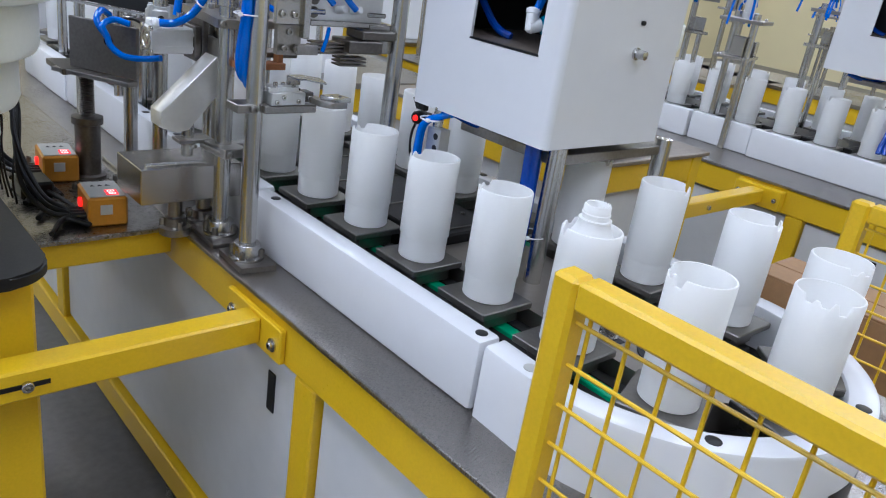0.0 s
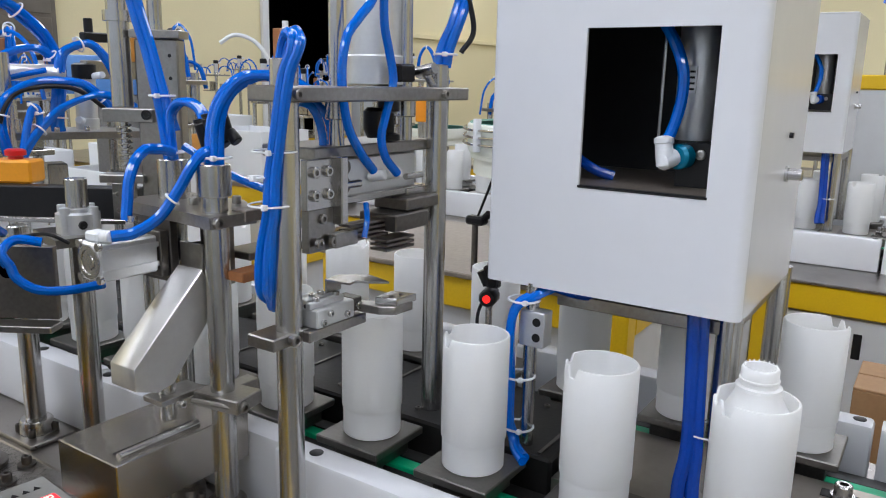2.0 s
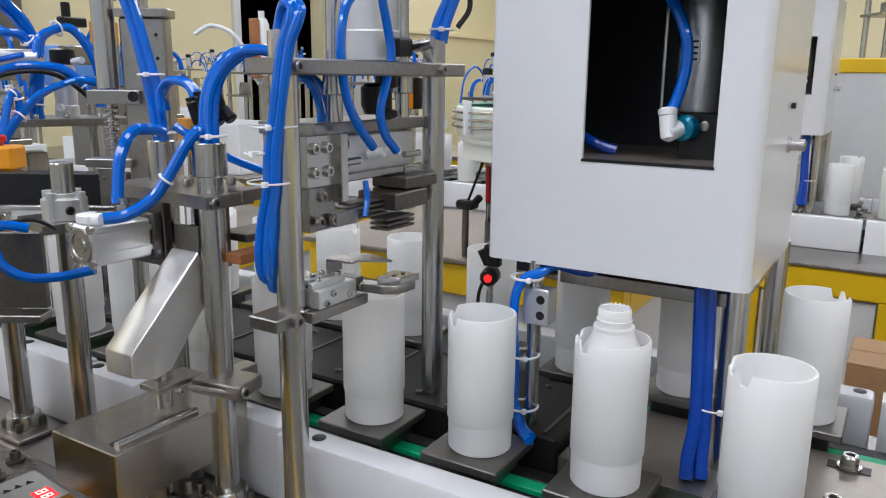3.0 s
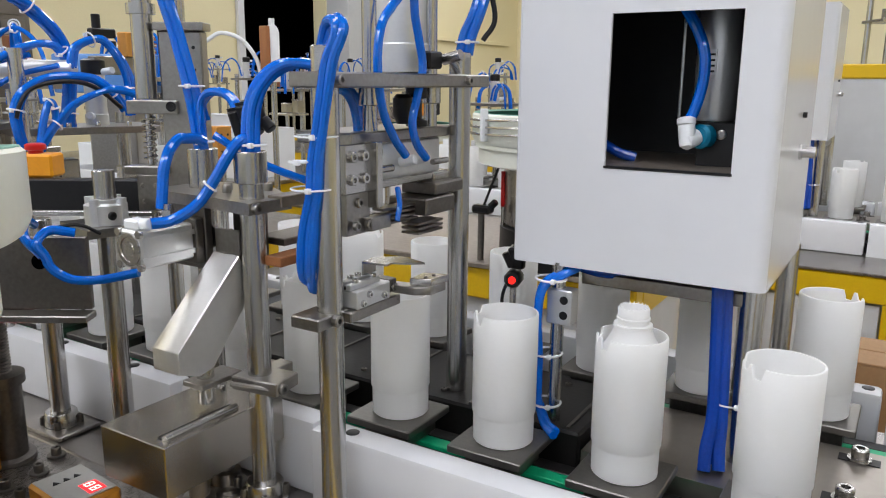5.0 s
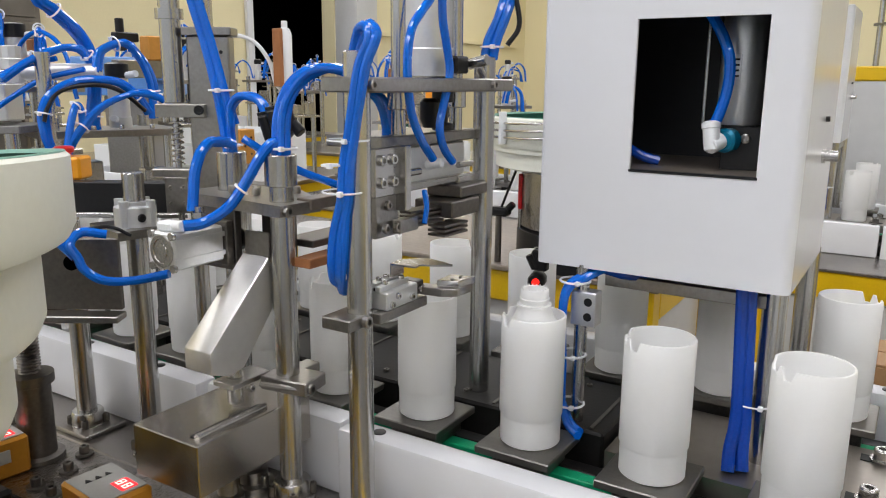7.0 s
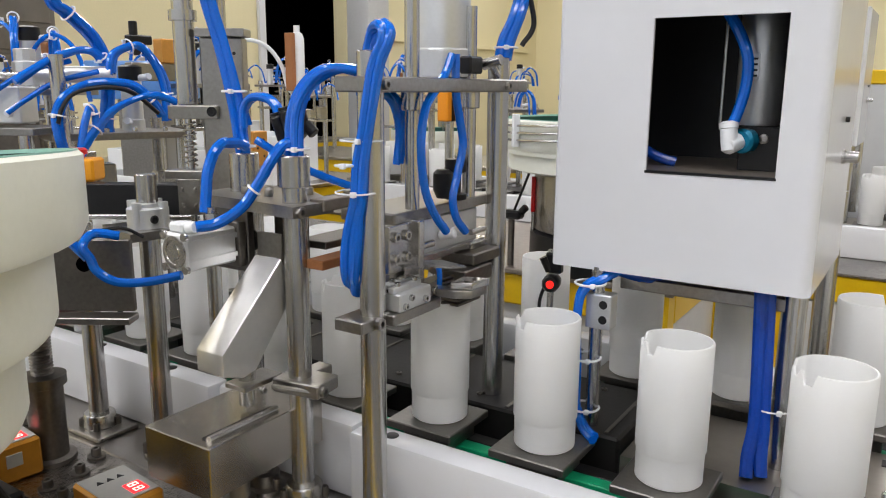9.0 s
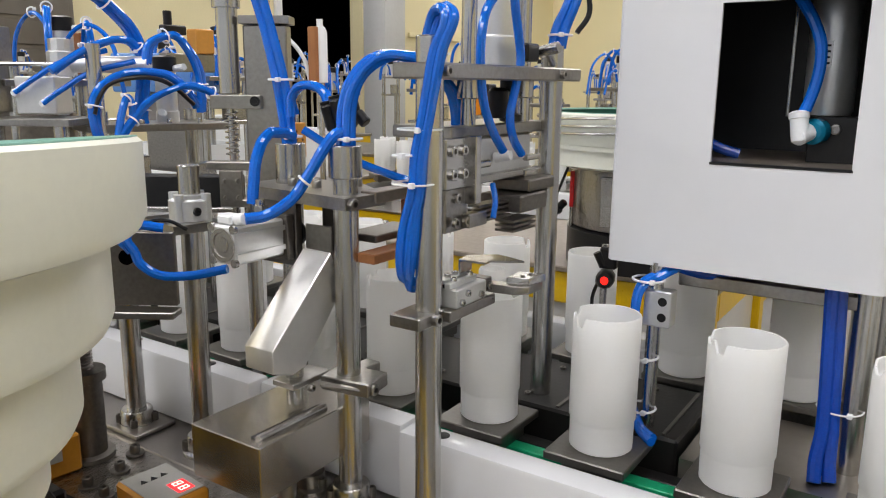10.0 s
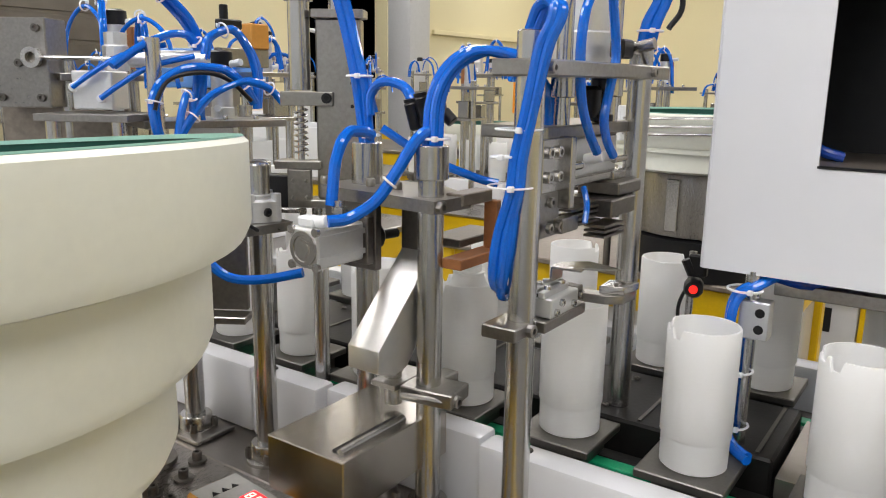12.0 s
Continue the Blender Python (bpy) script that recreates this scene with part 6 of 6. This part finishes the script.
def amplifier():
    ob = thing("sensor_amplifier", 1.76, 1.72, 0, "orange and black sensor amplifier on a thin floor stand", "sensor")
    part("pole", rod(B(), (0, 0, 0.012), (0, 0, 1.06), 0.012, 12), SHAFT, ob)
    part("foot", lathe(B(), [(0.12, 0), (0.12, 0.008), (0.03, 0.0119)], 24), DARKST, ob)
    part("cover", box(B(), (-0.03, -0.012, 1.06), (-0.005, 0.02, 1.15), 0.003), shader("amber_cover", (0.8, 0.28, 0.01), 0.4, 0, 0.08, 30, 0.02), ob, "orange cover")
    part("body", box(B(), (-0.0045, -0.03, 1.06), (0.04, 0.03, 1.14), 0.003), RUBBER, ob)


amplifier()


# ---- what moves ----
STEPS = [(0.0, 0.0), (0.1, 0.13), (0.2, 0.34), (0.3, 0.59), (0.4, 0.82), (0.5, 0.97), (0.6, 1.0)]
INDEX_STARTS = (-0.12, 2.48, 4.98, 7.49, 10.02)


def advance(t):
    """How many places the conveyor has gone on at t seconds."""
    n = 0.0
    for s in INDEX_STARTS:
        u = t - s
        if u >= 0.6:
            n += 1
        elif u > 0:
            for (a, p), (b, q) in zip(STEPS, STEPS[1:]):
                if a <= u <= b:
                    n += p + (q - p) * (u - a) / (b - a)
                    break
    return n


def motions():
    times = sorted({0.0, 12.0} | {round(s + a, 2) for s in INDEX_STARTS for a, _ in STEPS if s + a > 0})
    for ob, k in MOVERS:
        rows, last = [], None
        for t in times:
            x, y, a = carrier_poses(k, advance(t))
            if last is not None:
                while a - last > 180:
                    a -= 360
                while a - last < -180:
                    a += 360
            last = a
            rows.append((t, pose(x, y, CARRY, 0, 0, a)))
        walk(ob, rows)
    lift = [(0.0, 0), (8.3, 0), (8.6, -0.075), (9.1, -0.075), (9.3, -0.066), (9.4, -0.047), (9.5, -0.03), (9.6, -0.016), (9.75, 0), (12.0, 0)]
    walk(CARRIAGE, [(t, pose(0, 0, T + z)) for t, z in lift])
    slide = [(0.0, 0, 0), (11.2, 0, 0), (11.3, 0.013, 0), (11.4, 0.026, 0), (11.5, 0.031, 0), (12.0, 0.031, 0)]
    walk(CHUTE, [(t, pose(x, y, T)) for t, x, y in slide])


motions()
